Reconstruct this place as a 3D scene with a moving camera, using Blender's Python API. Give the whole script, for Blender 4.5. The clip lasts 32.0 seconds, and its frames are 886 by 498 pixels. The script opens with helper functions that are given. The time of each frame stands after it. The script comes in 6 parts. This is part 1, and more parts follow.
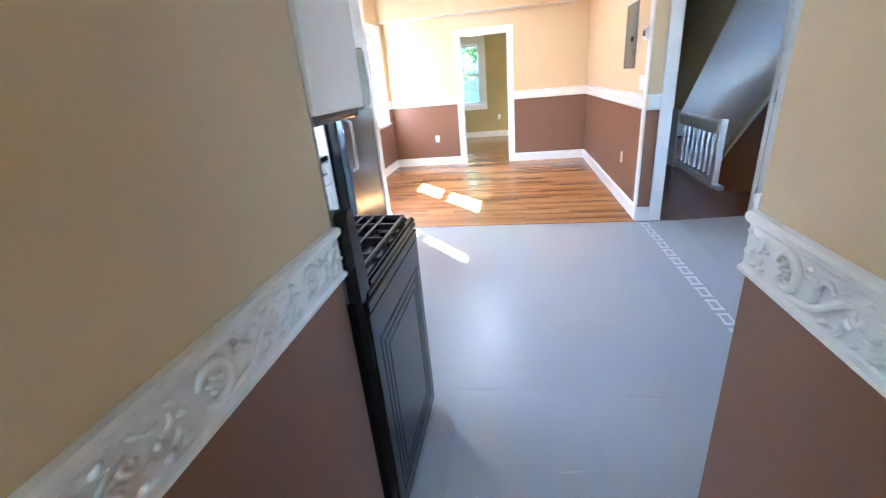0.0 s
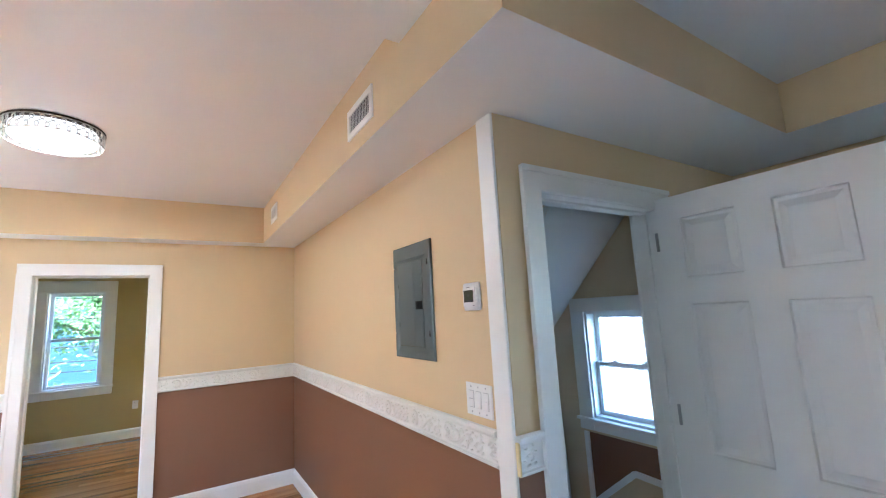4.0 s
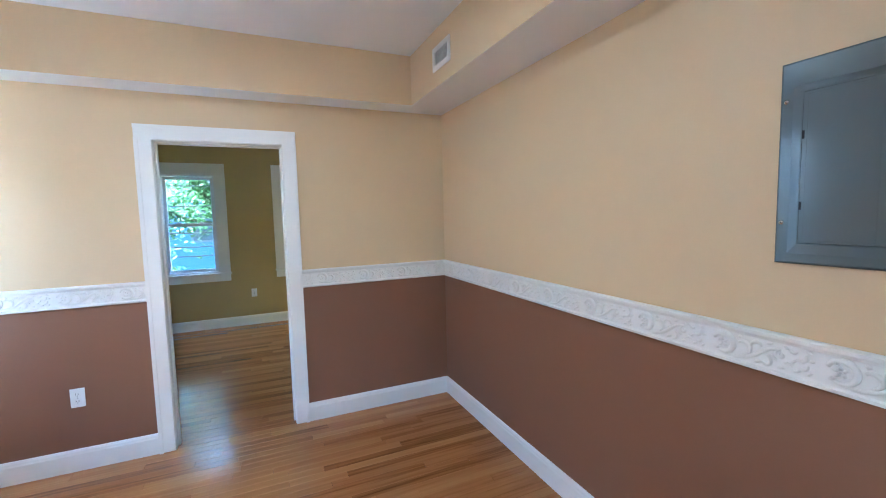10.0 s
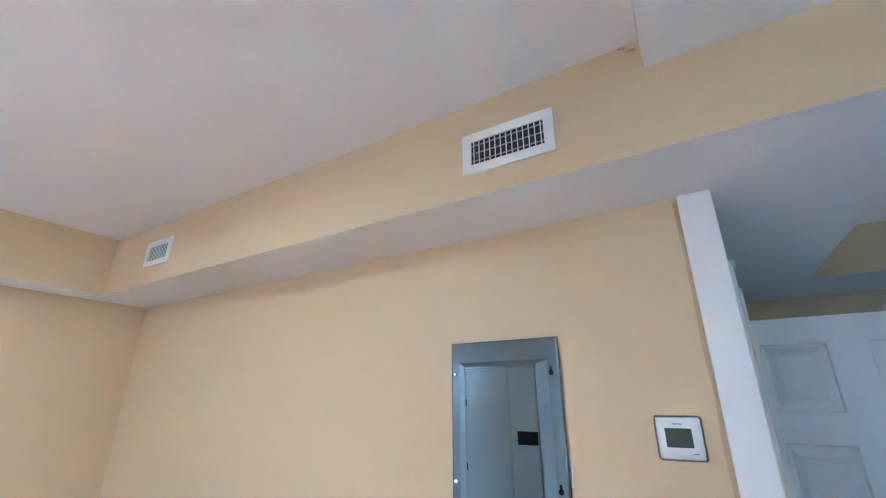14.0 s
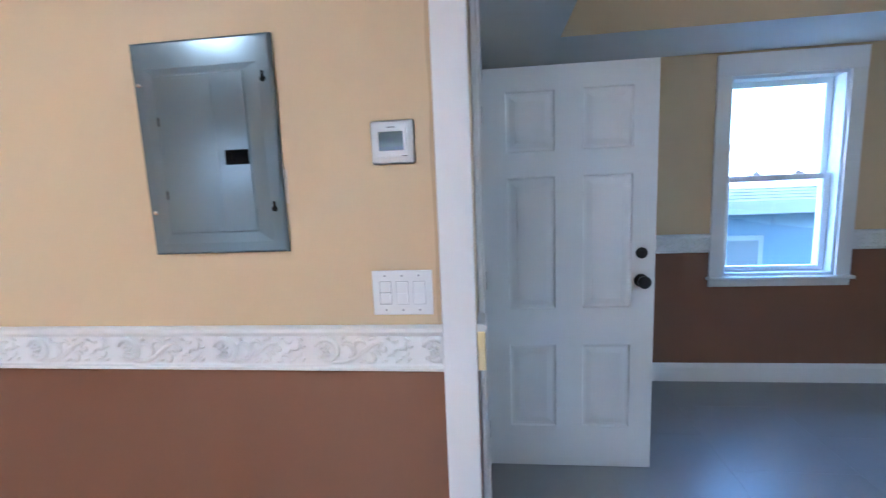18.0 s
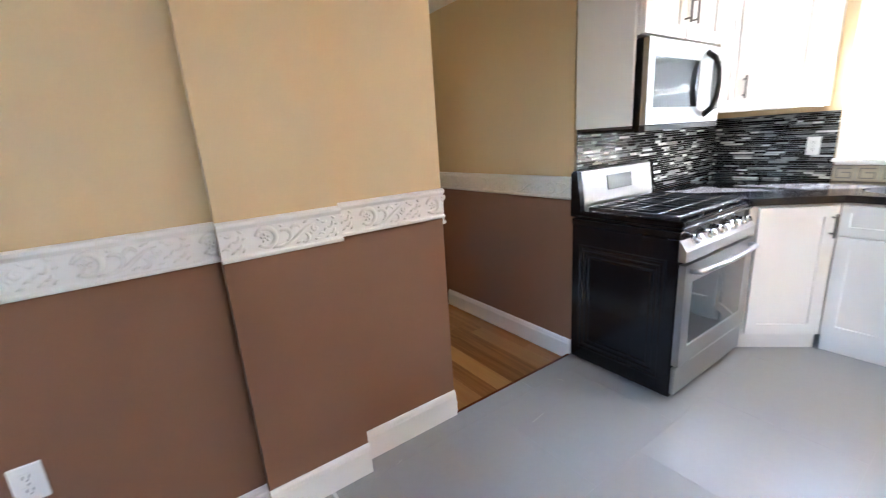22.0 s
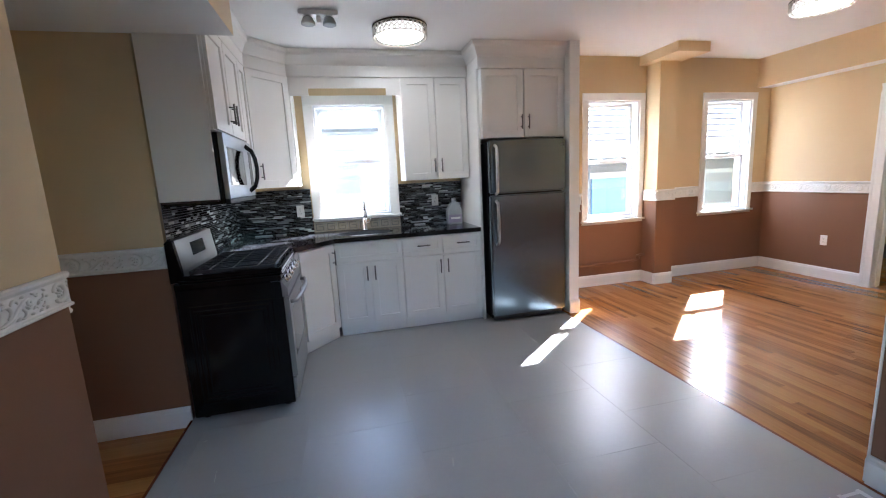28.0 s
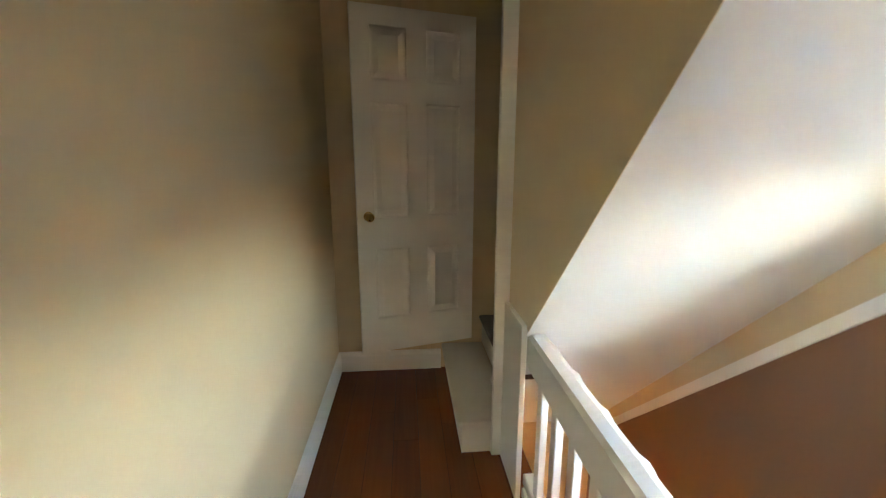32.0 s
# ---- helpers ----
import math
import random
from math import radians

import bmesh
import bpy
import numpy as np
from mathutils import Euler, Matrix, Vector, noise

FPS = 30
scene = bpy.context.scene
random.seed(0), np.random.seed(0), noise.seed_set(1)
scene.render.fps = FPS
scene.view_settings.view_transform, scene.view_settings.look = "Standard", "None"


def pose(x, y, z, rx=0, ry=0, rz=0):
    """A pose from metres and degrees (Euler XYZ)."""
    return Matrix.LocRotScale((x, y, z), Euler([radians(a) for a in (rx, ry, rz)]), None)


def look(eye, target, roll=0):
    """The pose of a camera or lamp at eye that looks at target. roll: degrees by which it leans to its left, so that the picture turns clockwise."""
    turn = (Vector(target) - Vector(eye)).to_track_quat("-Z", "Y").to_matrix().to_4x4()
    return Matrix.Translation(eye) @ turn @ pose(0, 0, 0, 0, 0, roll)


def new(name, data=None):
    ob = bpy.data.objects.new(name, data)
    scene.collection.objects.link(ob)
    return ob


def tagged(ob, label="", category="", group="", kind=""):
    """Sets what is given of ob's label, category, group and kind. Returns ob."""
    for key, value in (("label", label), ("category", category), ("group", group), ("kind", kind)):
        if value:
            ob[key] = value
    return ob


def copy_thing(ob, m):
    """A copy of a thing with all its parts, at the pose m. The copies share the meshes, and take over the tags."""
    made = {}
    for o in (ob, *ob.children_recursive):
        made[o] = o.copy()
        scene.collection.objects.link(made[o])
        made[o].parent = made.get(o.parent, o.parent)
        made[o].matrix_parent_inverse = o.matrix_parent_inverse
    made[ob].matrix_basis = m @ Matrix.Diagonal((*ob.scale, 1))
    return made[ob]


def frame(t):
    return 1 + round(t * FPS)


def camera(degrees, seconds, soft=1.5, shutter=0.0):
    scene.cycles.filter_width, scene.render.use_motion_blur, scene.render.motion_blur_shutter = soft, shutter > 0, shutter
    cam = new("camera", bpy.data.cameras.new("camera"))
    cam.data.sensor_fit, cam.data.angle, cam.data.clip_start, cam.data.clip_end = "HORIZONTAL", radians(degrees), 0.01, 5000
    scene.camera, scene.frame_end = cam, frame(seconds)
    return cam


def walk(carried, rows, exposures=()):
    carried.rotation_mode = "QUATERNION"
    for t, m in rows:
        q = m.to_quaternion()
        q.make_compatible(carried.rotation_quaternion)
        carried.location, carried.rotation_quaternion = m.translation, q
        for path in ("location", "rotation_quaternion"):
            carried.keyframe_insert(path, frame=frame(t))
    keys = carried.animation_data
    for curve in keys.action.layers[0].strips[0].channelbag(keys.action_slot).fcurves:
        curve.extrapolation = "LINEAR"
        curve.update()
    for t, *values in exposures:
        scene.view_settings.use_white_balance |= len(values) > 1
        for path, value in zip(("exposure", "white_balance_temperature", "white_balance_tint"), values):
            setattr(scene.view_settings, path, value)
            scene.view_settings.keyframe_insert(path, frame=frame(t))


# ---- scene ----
cam = camera(93.9, 32.0, soft=1.1, shutter=0.2)
PATH = [
    (0, (0.142, 1.589, 1.387), (-0.215, 3.407, 0.635), -5.2),
    (0.5, (0.147, 1.935, 1.356), (0.09, 3.814, 0.675), -5.5),
    (1, (0.181, 2.328, 1.392), (0.269, 4.227, 0.771), -3.7),
    (1.5, (0.196, 2.777, 1.368), (0.496, 4.665, 0.78), -1.6),
    (2, (0.325, 3.182, 1.379), (0.836, 5.07, 0.962), -1.4),
    (2.5, (0.438, 3.524, 1.496), (1.148, 5.391, 1.394), -1.3),
    (3, (0.386, 3.83, 1.564), (1.26, 5.624, 1.696), -2.3),
    (3.5, (0.329, 4.125, 1.563), (1.299, 5.857, 1.808), -2.9),
    (5.5, (0.127, 5.318, 1.579), (1.509, 6.726, 1.913), -3.7),
    (6, (0.103, 5.536, 1.582), (1.613, 6.817, 1.862), -3.4),
    (6.5, (0.042, 5.664, 1.542), (1.651, 6.838, 1.727), -2.6),
    (7, (-0.017, 5.718, 1.517), (1.617, 6.867, 1.604), -1.7),
    (7.5, (-0.037, 5.742, 1.511), (1.524, 6.992, 1.524), -1.2),
    (8, (-0.038, 5.746, 1.519), (1.365, 7.17, 1.469), -1.3),
    (8.5, (-0.053, 5.741, 1.518), (1.158, 7.33, 1.427), -1.5),
    (9, (-0.078, 5.739, 1.514), (0.946, 7.452, 1.394), -1.6),
    (9.5, (-0.102, 5.744, 1.512), (0.776, 7.535, 1.366), -1.6),
    (10, (-0.148, 5.751, 1.506), (0.66, 7.573, 1.338), -1.4),
    (10.5, (-0.166, 5.75, 1.509), (0.666, 7.561, 1.343), -0.9),
    (11, (-0.215, 5.769, 1.517), (0.778, 7.501, 1.401), 0.2),
    (11.5, (-0.214, 5.769, 1.522), (1.003, 7.356, 1.569), 1.5),
    (12, (-0.183, 5.757, 1.594), (1.235, 7.14, 1.872), 2.1),
    (12.5, (-0.143, 5.744, 1.657), (1.4, 6.92, 2.145), 1.9),
    (13, (-0.13, 5.711, 1.714), (1.485, 6.726, 2.316), 0.5),
    (13.5, (-0.114, 5.695, 1.714), (1.52, 6.622, 2.402), -0.0),
    (15.5, (-0.156, 5.727, 1.699), (1.341, 6.951, 2.211), -0.9),
    (16, (-0.185, 5.757, 1.666), (1.325, 7.013, 2.047), -1.1),
    (16.5, (-0.157, 5.774, 1.625), (1.434, 6.967, 1.838), -1.5),
    (17, (-0.083, 5.757, 1.558), (1.673, 6.713, 1.615), -1.8),
    (17.5, (0.037, 5.651, 1.53), (1.924, 6.297, 1.388), -2.3),
    (18, (0.18, 5.53, 1.481), (2.149, 5.759, 1.212), -2.4),
    (18.5, (0.348, 5.362, 1.46), (2.3, 5.158, 1.076), -2.1),
    (19, (0.623, 5.294, 1.418), (2.459, 4.632, 0.981), -2.4),
    (19.5, (0.853, 5.214, 1.427), (2.476, 4.153, 0.937), -2.6),
    (20, (1.03, 5.022, 1.404), (2.332, 3.596, 0.885), -3.4),
    (20.5, (1.268, 4.739, 1.387), (2.077, 2.991, 0.848), -4.1),
    (21, (1.498, 4.471, 1.377), (1.68, 2.556, 0.831), -4.1),
    (21.5, (1.608, 4.185, 1.325), (1.115, 2.316, 0.808), -3.6),
    (22, (1.636, 3.941, 1.329), (0.541, 2.345, 0.823), -3.8),
    (22.5, (1.78, 3.733, 1.306), (0.166, 2.638, 0.863), -3.0),
    (23, (1.932, 3.659, 1.348), (0.078, 3.044, 0.919), -2.2),
    (23.5, (2.097, 3.655, 1.356), (0.153, 3.416, 0.95), -1.8),
    (24, (2.266, 3.616, 1.37), (0.303, 3.673, 0.989), -1.9),
    (24.5, (2.34, 3.518, 1.382), (0.396, 3.807, 1.014), -2.0),
    (25, (2.391, 3.477, 1.391), (0.476, 3.927, 1.03), -2.0),
    (25.5, (2.395, 3.459, 1.388), (0.505, 4.013, 1.043), -2.1),
    (27.5, (2.399, 3.454, 1.402), (0.469, 3.872, 1.089), -2.7),
    (28, (2.38, 3.475, 1.396), (0.462, 3.927, 1.057), -3.0),
    (28.5, (2.307, 3.613, 1.375), (0.439, 4.215, 0.994), -3.1),
    (29, (2.159, 3.868, 1.372), (0.492, 4.883, 0.938), -2.5),
    (29.5, (1.928, 4.174, 1.334), (0.765, 5.738, 0.885), -2.0),
    (30, (1.823, 4.578, 1.327), (1.274, 6.448, 0.879), -2.0),
    (30.5, (1.787, 5.024, 1.343), (1.711, 6.978, 0.926), -1.5),
    (31, (1.755, 5.449, 1.342), (1.954, 7.402, 0.957), -1.1),
    (31.5, (1.804, 5.911, 1.328), (2.039, 7.863, 0.961), -1.1),
    (32, (1.863, 6.383, 1.355), (2.032, 8.333, 0.945), 0.0),
]
EXPOSURES = [(0, 6.1, 5100, 7), (0.5, 5.83, 5000, 7), (1, 5.59, 5400, 8), (2.0, 5.23, 5400, 8), (3.5, 5.18, 5350, 6), (6, 5.3, 4570, -1), (8, 5.2, 4544, -1), (9, 4.97, 4541, -1), (10, 4.81, 4559, 0), (11, 4.83, 4636, 0), (12, 5.18, 4613, -1), (13, 5.13, 4380, -3), (16, 5.13, 4402, -2), (17, 5.17, 4400, 0), (18, 5.12, 4700, 5), (18.5, 5.39, 5025, 7), (19, 5.63, 5400, 8), (20, 6.23, 6150, 10), (21, 6.5, 7340, 11), (22, 6.14, 6330, 11), (23, 5.54, 6320, 8), (24, 4.83, 5760, 9), (25, 4.77, 5880, 9), (28, 4.61, 5813, 10), (29.5, 4.68, 5730, 9), (30, 5.06, 5813, 10), (30.5, 5.83, 6416, 10), (31.0, 6.84, 7250, 8), (31.5, 7.26, 7650, 8), (32, 7.37, 8450, 11)]
walk(cam, [(t, look(eye, target, roll)) for t, eye, target, roll in PATH], EXPOSURES)
SKY_STRENGTH, SUN_STRENGTH = 0.15, 5.0
LAMP_GLOW, BAND_GLOW, SHADE_GLOW = 0.95, 0.06, 0.03

# ---------------------------------------------------------------- light
SUN_WAY = Vector((0.87, -1.0, -1.0)).normalized()
world = bpy.data.worlds.new("sky")
scene.world = world
world.use_nodes = True
wn = world.node_tree.nodes
sky = wn.new("ShaderNodeTexSky")
sky.sky_type, sky.sun_disc = "NISHITA", False
sky.sun_elevation = radians(37.0)
sky.sun_rotation = math.atan2(-0.87, 1.0)
wn["Background"].inputs["Strength"].default_value = SKY_STRENGTH
world.node_tree.links.new(sky.outputs["Color"], wn["Background"].inputs["Color"])
sun_lamp = bpy.data.lights.new("sun", "SUN")
sun_lamp.energy, sun_lamp.angle, sun_lamp.color = SUN_STRENGTH, radians(0.55), (1.0, 0.98, 0.95)
new("sun", sun_lamp).matrix_world = look((0, 0, 30), Vector((0, 0, 30)) + SUN_WAY)


# ---------------------------------------------------------------- materials
def material(name, color, rough=0.5, metal=0.0, grain=0.0, size=60.0, blotch=0.0, bump=0.0, coat=0.0, spread=0.0, spec=0.5, glow=None):
    """A principled surface: grain is fine variation, blotch a large one, spread varies from object to object."""
    m = bpy.data.materials.new(name)
    m.use_nodes = True
    nt = m.node_tree
    n, link = nt.nodes, nt.links.new
    p = n["Principled BSDF"]
    p.inputs["Base Color"].default_value = (*color, 1)
    p.inputs["Roughness"].default_value, p.inputs["Metallic"].default_value = rough, metal
    p.inputs["Coat Weight"].default_value, p.inputs["Coat Roughness"].default_value = coat, 0.08
    p.inputs["Specular IOR Level"].default_value = spec
    if glow:
        p.inputs["Emission Color"].default_value, p.inputs["Emission Strength"].default_value = (*glow[:3], 1), glow[3]
    place = n.new("ShaderNodeTexCoord").outputs["Object"]
    fine = n.new("ShaderNodeTexNoise")
    fine.inputs["Scale"].default_value, fine.inputs["Detail"].default_value = size, 6
    link(place, fine.inputs["Vector"])
    if grain or blotch or spread:
        large = n.new("ShaderNodeTexNoise")
        large.inputs["Scale"].default_value, large.inputs["Detail"].default_value = 1.7, 4
        link(place, large.inputs["Vector"])
        hsv = n.new("ShaderNodeHueSaturation")
        hsv.inputs["Color"].default_value = (*color, 1)
        total = n.new("ShaderNodeMath")
        total.operation = "MULTIPLY_ADD"
        link(fine.outputs["Fac"], total.inputs[0])
        total.inputs[1].default_value, total.inputs[2].default_value = 2 * grain, 1 - grain - blotch - spread
        more = n.new("ShaderNodeMath")
        more.operation = "MULTIPLY_ADD"
        link(large.outputs["Fac"], more.inputs[0])
        more.inputs[1].default_value = 2 * blotch
        link(total.outputs[0], more.inputs[2])
        last = n.new("ShaderNodeMath")
        last.operation = "MULTIPLY_ADD"
        link(n.new("ShaderNodeObjectInfo").outputs["Random"], last.inputs[0])
        last.inputs[1].default_value = 2 * spread
        link(more.outputs[0], last.inputs[2])
        link(last.outputs[0], hsv.inputs["Value"])
        link(hsv.outputs["Color"], p.inputs["Base Color"])
        rmap = n.new("ShaderNodeMapRange")
        rmap.inputs["To Min"].default_value, rmap.inputs["To Max"].default_value = rough, min(rough + 0.06, 1)
        link(large.outputs["Fac"], rmap.inputs["Value"])
        link(rmap.outputs[0], p.inputs["Roughness"])
    if bump:
        b = n.new("ShaderNodeBump")
        b.inputs["Strength"].default_value, b.inputs["Distance"].default_value = bump, 0.002
        link(fine.outputs["Fac"], b.inputs["Height"])
        link(b.outputs["Normal"], p.inputs["Normal"])
    return m


def wood_material(name, dark, mid, light, rough, along="x", coat=0.6, islands=False, line=1.0):
    """Varnished boards with streaks along one axis; tone differs from board to board."""
    m = bpy.data.materials.new(name)
    m.use_nodes = True
    nt = m.node_tree
    n, link = nt.nodes, nt.links.new
    p = n["Principled BSDF"]
    p.inputs["Roughness"].default_value = rough
    p.inputs["Specular IOR Level"].default_value = 0.4
    p.inputs["Coat Weight"].default_value, p.inputs["Coat Roughness"].default_value = 0.3 * coat, 0.13
    place = n.new("ShaderNodeTexCoord").outputs["Object"]
    rnd = n.new("ShaderNodeNewGeometry").outputs["Random Per Island"] if islands else n.new("ShaderNodeObjectInfo").outputs["Random"]
    shift = n.new("ShaderNodeVectorMath")
    shift.operation = "ADD"
    wide = n.new("ShaderNodeMath")
    wide.operation = "MULTIPLY"
    link(rnd, wide.inputs[0])
    wide.inputs[1].default_value = 37.0
    link(place, shift.inputs[0])
    link(wide.outputs[0], shift.inputs[1])
    mp = n.new("ShaderNodeMapping")
    mp.inputs["Scale"].default_value = (2.2, 60, 60) if along == "x" else (60, 2.2, 60)
    link(shift.outputs[0], mp.inputs["Vector"])
    streak = n.new("ShaderNodeTexNoise")
    streak.inputs["Scale"].default_value, streak.inputs["Detail"].default_value = 1.0, 5
    link(mp.outputs[0], streak.inputs["Vector"])
    mix = n.new("ShaderNodeMath")
    mix.operation = "MULTIPLY_ADD"
    link(streak.outputs["Fac"], mix.inputs[0])
    mix.inputs[1].default_value = 0.55 * line
    half = n.new("ShaderNodeMath")
    half.operation = "MULTIPLY_ADD"
    link(rnd, half.inputs[0])
    half.inputs[1].default_value, half.inputs[2].default_value = 0.46, 0.27 - 0.275 * line
    link(half.outputs[0], mix.inputs[2])
    ramp = n.new("ShaderNodeValToRGB")
    ramp.color_ramp.elements[0].color, ramp.color_ramp.elements[0].position = (*dark, 1), 0.12
    ramp.color_ramp.elements[1].color, ramp.color_ramp.elements[1].position = (*light, 1), 0.9
    ramp.color_ramp.elements.new(0.42).color = (*mid, 1)
    link(mix.outputs[0], ramp.inputs["Fac"])
    link(ramp.outputs["Color"], p.inputs["Base Color"])
    b = n.new("ShaderNodeBump")
    b.inputs["Strength"].default_value, b.inputs["Distance"].default_value = 0.12, 0.001
    link(streak.outputs["Fac"], b.inputs["Height"])
    link(b.outputs["Normal"], p.inputs["Normal"])
    return m


def glass_material(name, tint=(1, 1, 1), gloss=0.06):
    m = bpy.data.materials.new(name)
    m.use_nodes = True
    nt = m.node_tree
    nt.nodes.remove(nt.nodes["Principled BSDF"])
    see, shine, mix = (nt.nodes.new(k) for k in ("ShaderNodeBsdfTransparent", "ShaderNodeBsdfGlossy", "ShaderNodeMixShader"))
    see.inputs["Color"].default_value = (*tint, 1)
    shine.inputs["Roughness"].default_value, mix.inputs["Fac"].default_value = 0.01, gloss
    nt.links.new(see.outputs[0], mix.inputs[1])
    nt.links.new(shine.outputs[0], mix.inputs[2])
    nt.links.new(mix.outputs[0], nt.nodes["Material Output"].inputs["Surface"])
    return m


TAN = material("tan_wall_paint", (0.67, 0.51, 0.30), 0.45, grain=0.02, blotch=0.04, bump=0.12, size=140, spec=0.32)
BROWN = material("brown_wall_paint", (0.235, 0.118, 0.066), 0.42, grain=0.02, blotch=0.05, bump=0.12, size=140, spec=0.32)
OLIVE = material("olive_wall_paint", (0.45, 0.345, 0.14), 0.5, grain=0.02, blotch=0.05, bump=0.12, size=140)
BEIGE = material("beige_wall_paint", (0.66, 0.52, 0.33), 0.4, grain=0.02, blotch=0.06, bump=0.15, size=90)
CEIL = material("ceiling_paint", (0.75, 0.745, 0.73), 0.6, grain=0.02, blotch=0.03, bump=0.15, size=110)
TRIM = material("white_trim_paint", (0.82, 0.81, 0.78), 0.32, grain=0.015, blotch=0.03, bump=0.06, size=80)
CABINET = material("white_cabinet_paint", (0.84, 0.82, 0.78), 0.30, grain=0.01, blotch=0.015)
TILE = material("grey_floor_tile", (0.33, 0.332, 0.328), 0.29, grain=0.03, blotch=0.05, spread=0.015, bump=0.03, size=35, spec=0.42)
GROUT = material("grey_grout", (0.325, 0.327, 0.323), 0.45, grain=0.03)
UNDERLAY = material("dark_board_gap", (0.03, 0.014, 0.007), 0.7, grain=0.1)
TILE_WHITE = material("pale_border_tile", (0.60, 0.61, 0.61), 0.35, grain=0.05, spread=0.06)
OAK = wood_material("varnished_oak", (0.11, 0.035, 0.010), (0.34, 0.140, 0.040), (0.49, 0.23, 0.076), 0.2, "x", coat=0.6, line=1.15)
LAMINATE = wood_material("red_brown_boards", (0.09, 0.023, 0.007), (0.15, 0.040, 0.012), (0.20, 0.058, 0.018), 0.2, "y", line=0.8)
GLASS = glass_material("window_glass")
BLACK = material("black_metal", (0.012, 0.012, 0.012), 0.35, 0.3)
STEEL = material("brushed_steel", (0.42, 0.42, 0.42), 0.3, 1.0, grain=0.03, size=200)
VINYL = material("white_vinyl", (0.8, 0.82, 0.84), 0.35, grain=0.01, blotch=0.02)


# ---------------------------------------------------------------- mesh helpers
def box(bm, x0, x1, y0, y1, z0, z1, mat=0):
    v = [bm.verts.new((x, y, z)) for x in (x0, x1) for y in (y0, y1) for z in (z0, z1)]
    for q in ((0, 1, 3, 2), (4, 6, 7, 5), (0, 4, 5, 1), (2, 3, 7, 6), (0, 2, 6, 4), (1, 5, 7, 3)):
        bm.faces.new([v[i] for i in q]).material_index = mat
    return v


def rounded(bm, width=0.003, steps=1):
    bmesh.ops.bevel(bm, geom=bm.edges[:], offset=width, segments=steps, affect="EDGES", clamp_overlap=True)
    return bm


def block(x0, x1, y0, y1, z0, z1, bevel=0.003, steps=1):
    bm = bmesh.new()
    box(bm, min(x0, x1), max(x0, x1), min(y0, y1), max(y0, y1), min(z0, z1), max(z0, z1))
    return rounded(bm, bevel, steps) if bevel else bm


def rod(bm, a, b, r, sides=10, r2=None):
    """A round bar from a to b, with closed ends."""
    a, b = Vector(a), Vector(b)
    turn = (b - a).to_track_quat("Z", "Y").to_matrix()
    rings = []
    for c, q in ((a, r), (b, r if r2 is None else r2)):
        rings.append([bm.verts.new(c + turn @ Vector((q * math.cos(2 * math.pi * i / sides), q * math.sin(2 * math.pi * i / sides), 0))) for i in range(sides)])
    for i in range(sides):
        bm.faces.new((rings[0][i], rings[0][(i + 1) % sides], rings[1][(i + 1) % sides], rings[1][i])).smooth = True
    bm.faces.new(rings[0][::-1])
    bm.faces.new(rings[1])


def tube(bm, points, r, sides=8, taper=None):
    """A round tube along a line of points."""
    points = [Vector(p) for p in points]
    rings = []
    for i, p in enumerate(points):
        way = (points[min(i + 1, len(points) - 1)] - points[max(i - 1, 0)]).normalized()
        side = way.orthogonal().normalized() if not rings else (last - way * last.dot(way)).normalized()
        last = side
        up = way.cross(side)
        q = r if taper is None else r * taper[i]
        rings.append([bm.verts.new(p + q * (math.cos(2 * math.pi * k / sides) * side + math.sin(2 * math.pi * k / sides) * up)) for k in range(sides)])
    for a, b in zip(rings, rings[1:]):
        for k in range(sides):
            bm.faces.new((a[k], a[(k + 1) % sides], b[(k + 1) % sides], b[k])).smooth = True
    bm.faces.new(rings[0][::-1])
    bm.faces.new(rings[-1])


def lathe(bm, profile, centre=(0, 0, 0), sides=24, axis="z"):
    """A turned shape from (radius, height) pairs."""
    rings = []
    for r, h in profile:
        ring = []
        for k in range(sides):
            a = 2 * math.pi * k / sides
            p = (r * math.cos(a), r * math.sin(a), h)
            p = {"z": p, "y": (p[0], p[2], p[1]), "x": (p[2], p[0], p[1])}[axis]
            ring.append(bm.verts.new(Vector(centre) + Vector(p)))
        rings.append(ring)
    for a, b in zip(rings, rings[1:]):
        for k in range(sides):
            bm.faces.new((a[k], a[(k + 1) % sides], b[(k + 1) % sides], b[k])).smooth = True
    bm.faces.new(rings[0][::-1])
    bm.faces.new(rings[-1])
    bmesh.ops.recalc_face_normals(bm, faces=bm.faces[:])


def mesh(name, bm, mats):
    me = bpy.data.meshes.new(name)
    bmesh.ops.recalc_face_normals(bm, faces=bm.faces[:])
    bm.to_mesh(me)
    bm.free()
    for m in mats if isinstance(mats, (list, tuple)) else [mats]:
        me.materials.append(m)
    return me


def part(name, bm, mats, parent, label="", m=None):
    """One mesh object under a thing or a part; m is its pose in the parent's space."""
    ob = new(name, bm if isinstance(bm, bpy.types.Mesh) else mesh(name, bm, mats))
    ob.parent = parent
    if m is not None:
        ob.matrix_basis = m
    return tagged(ob, label)


def thing(name, m, label, category, group="", kind=""):
    ob = new(name)
    ob.empty_display_size = 0.1
    ob.matrix_basis = m
    return tagged(ob, label, category, group, kind)


def structure(name, bm, mats, label="", category=""):
    return tagged(new(name, mesh(name, bm, mats)), label, category, "", "structure")


def sheet(bm, corners, mat=0):
    bm.faces.new([bm.verts.new(c) for c in corners]).material_index = mat


# ---------------------------------------------------------------- walls
SPLIT = 1.06  # where brown turns to tan, behind the chair rail


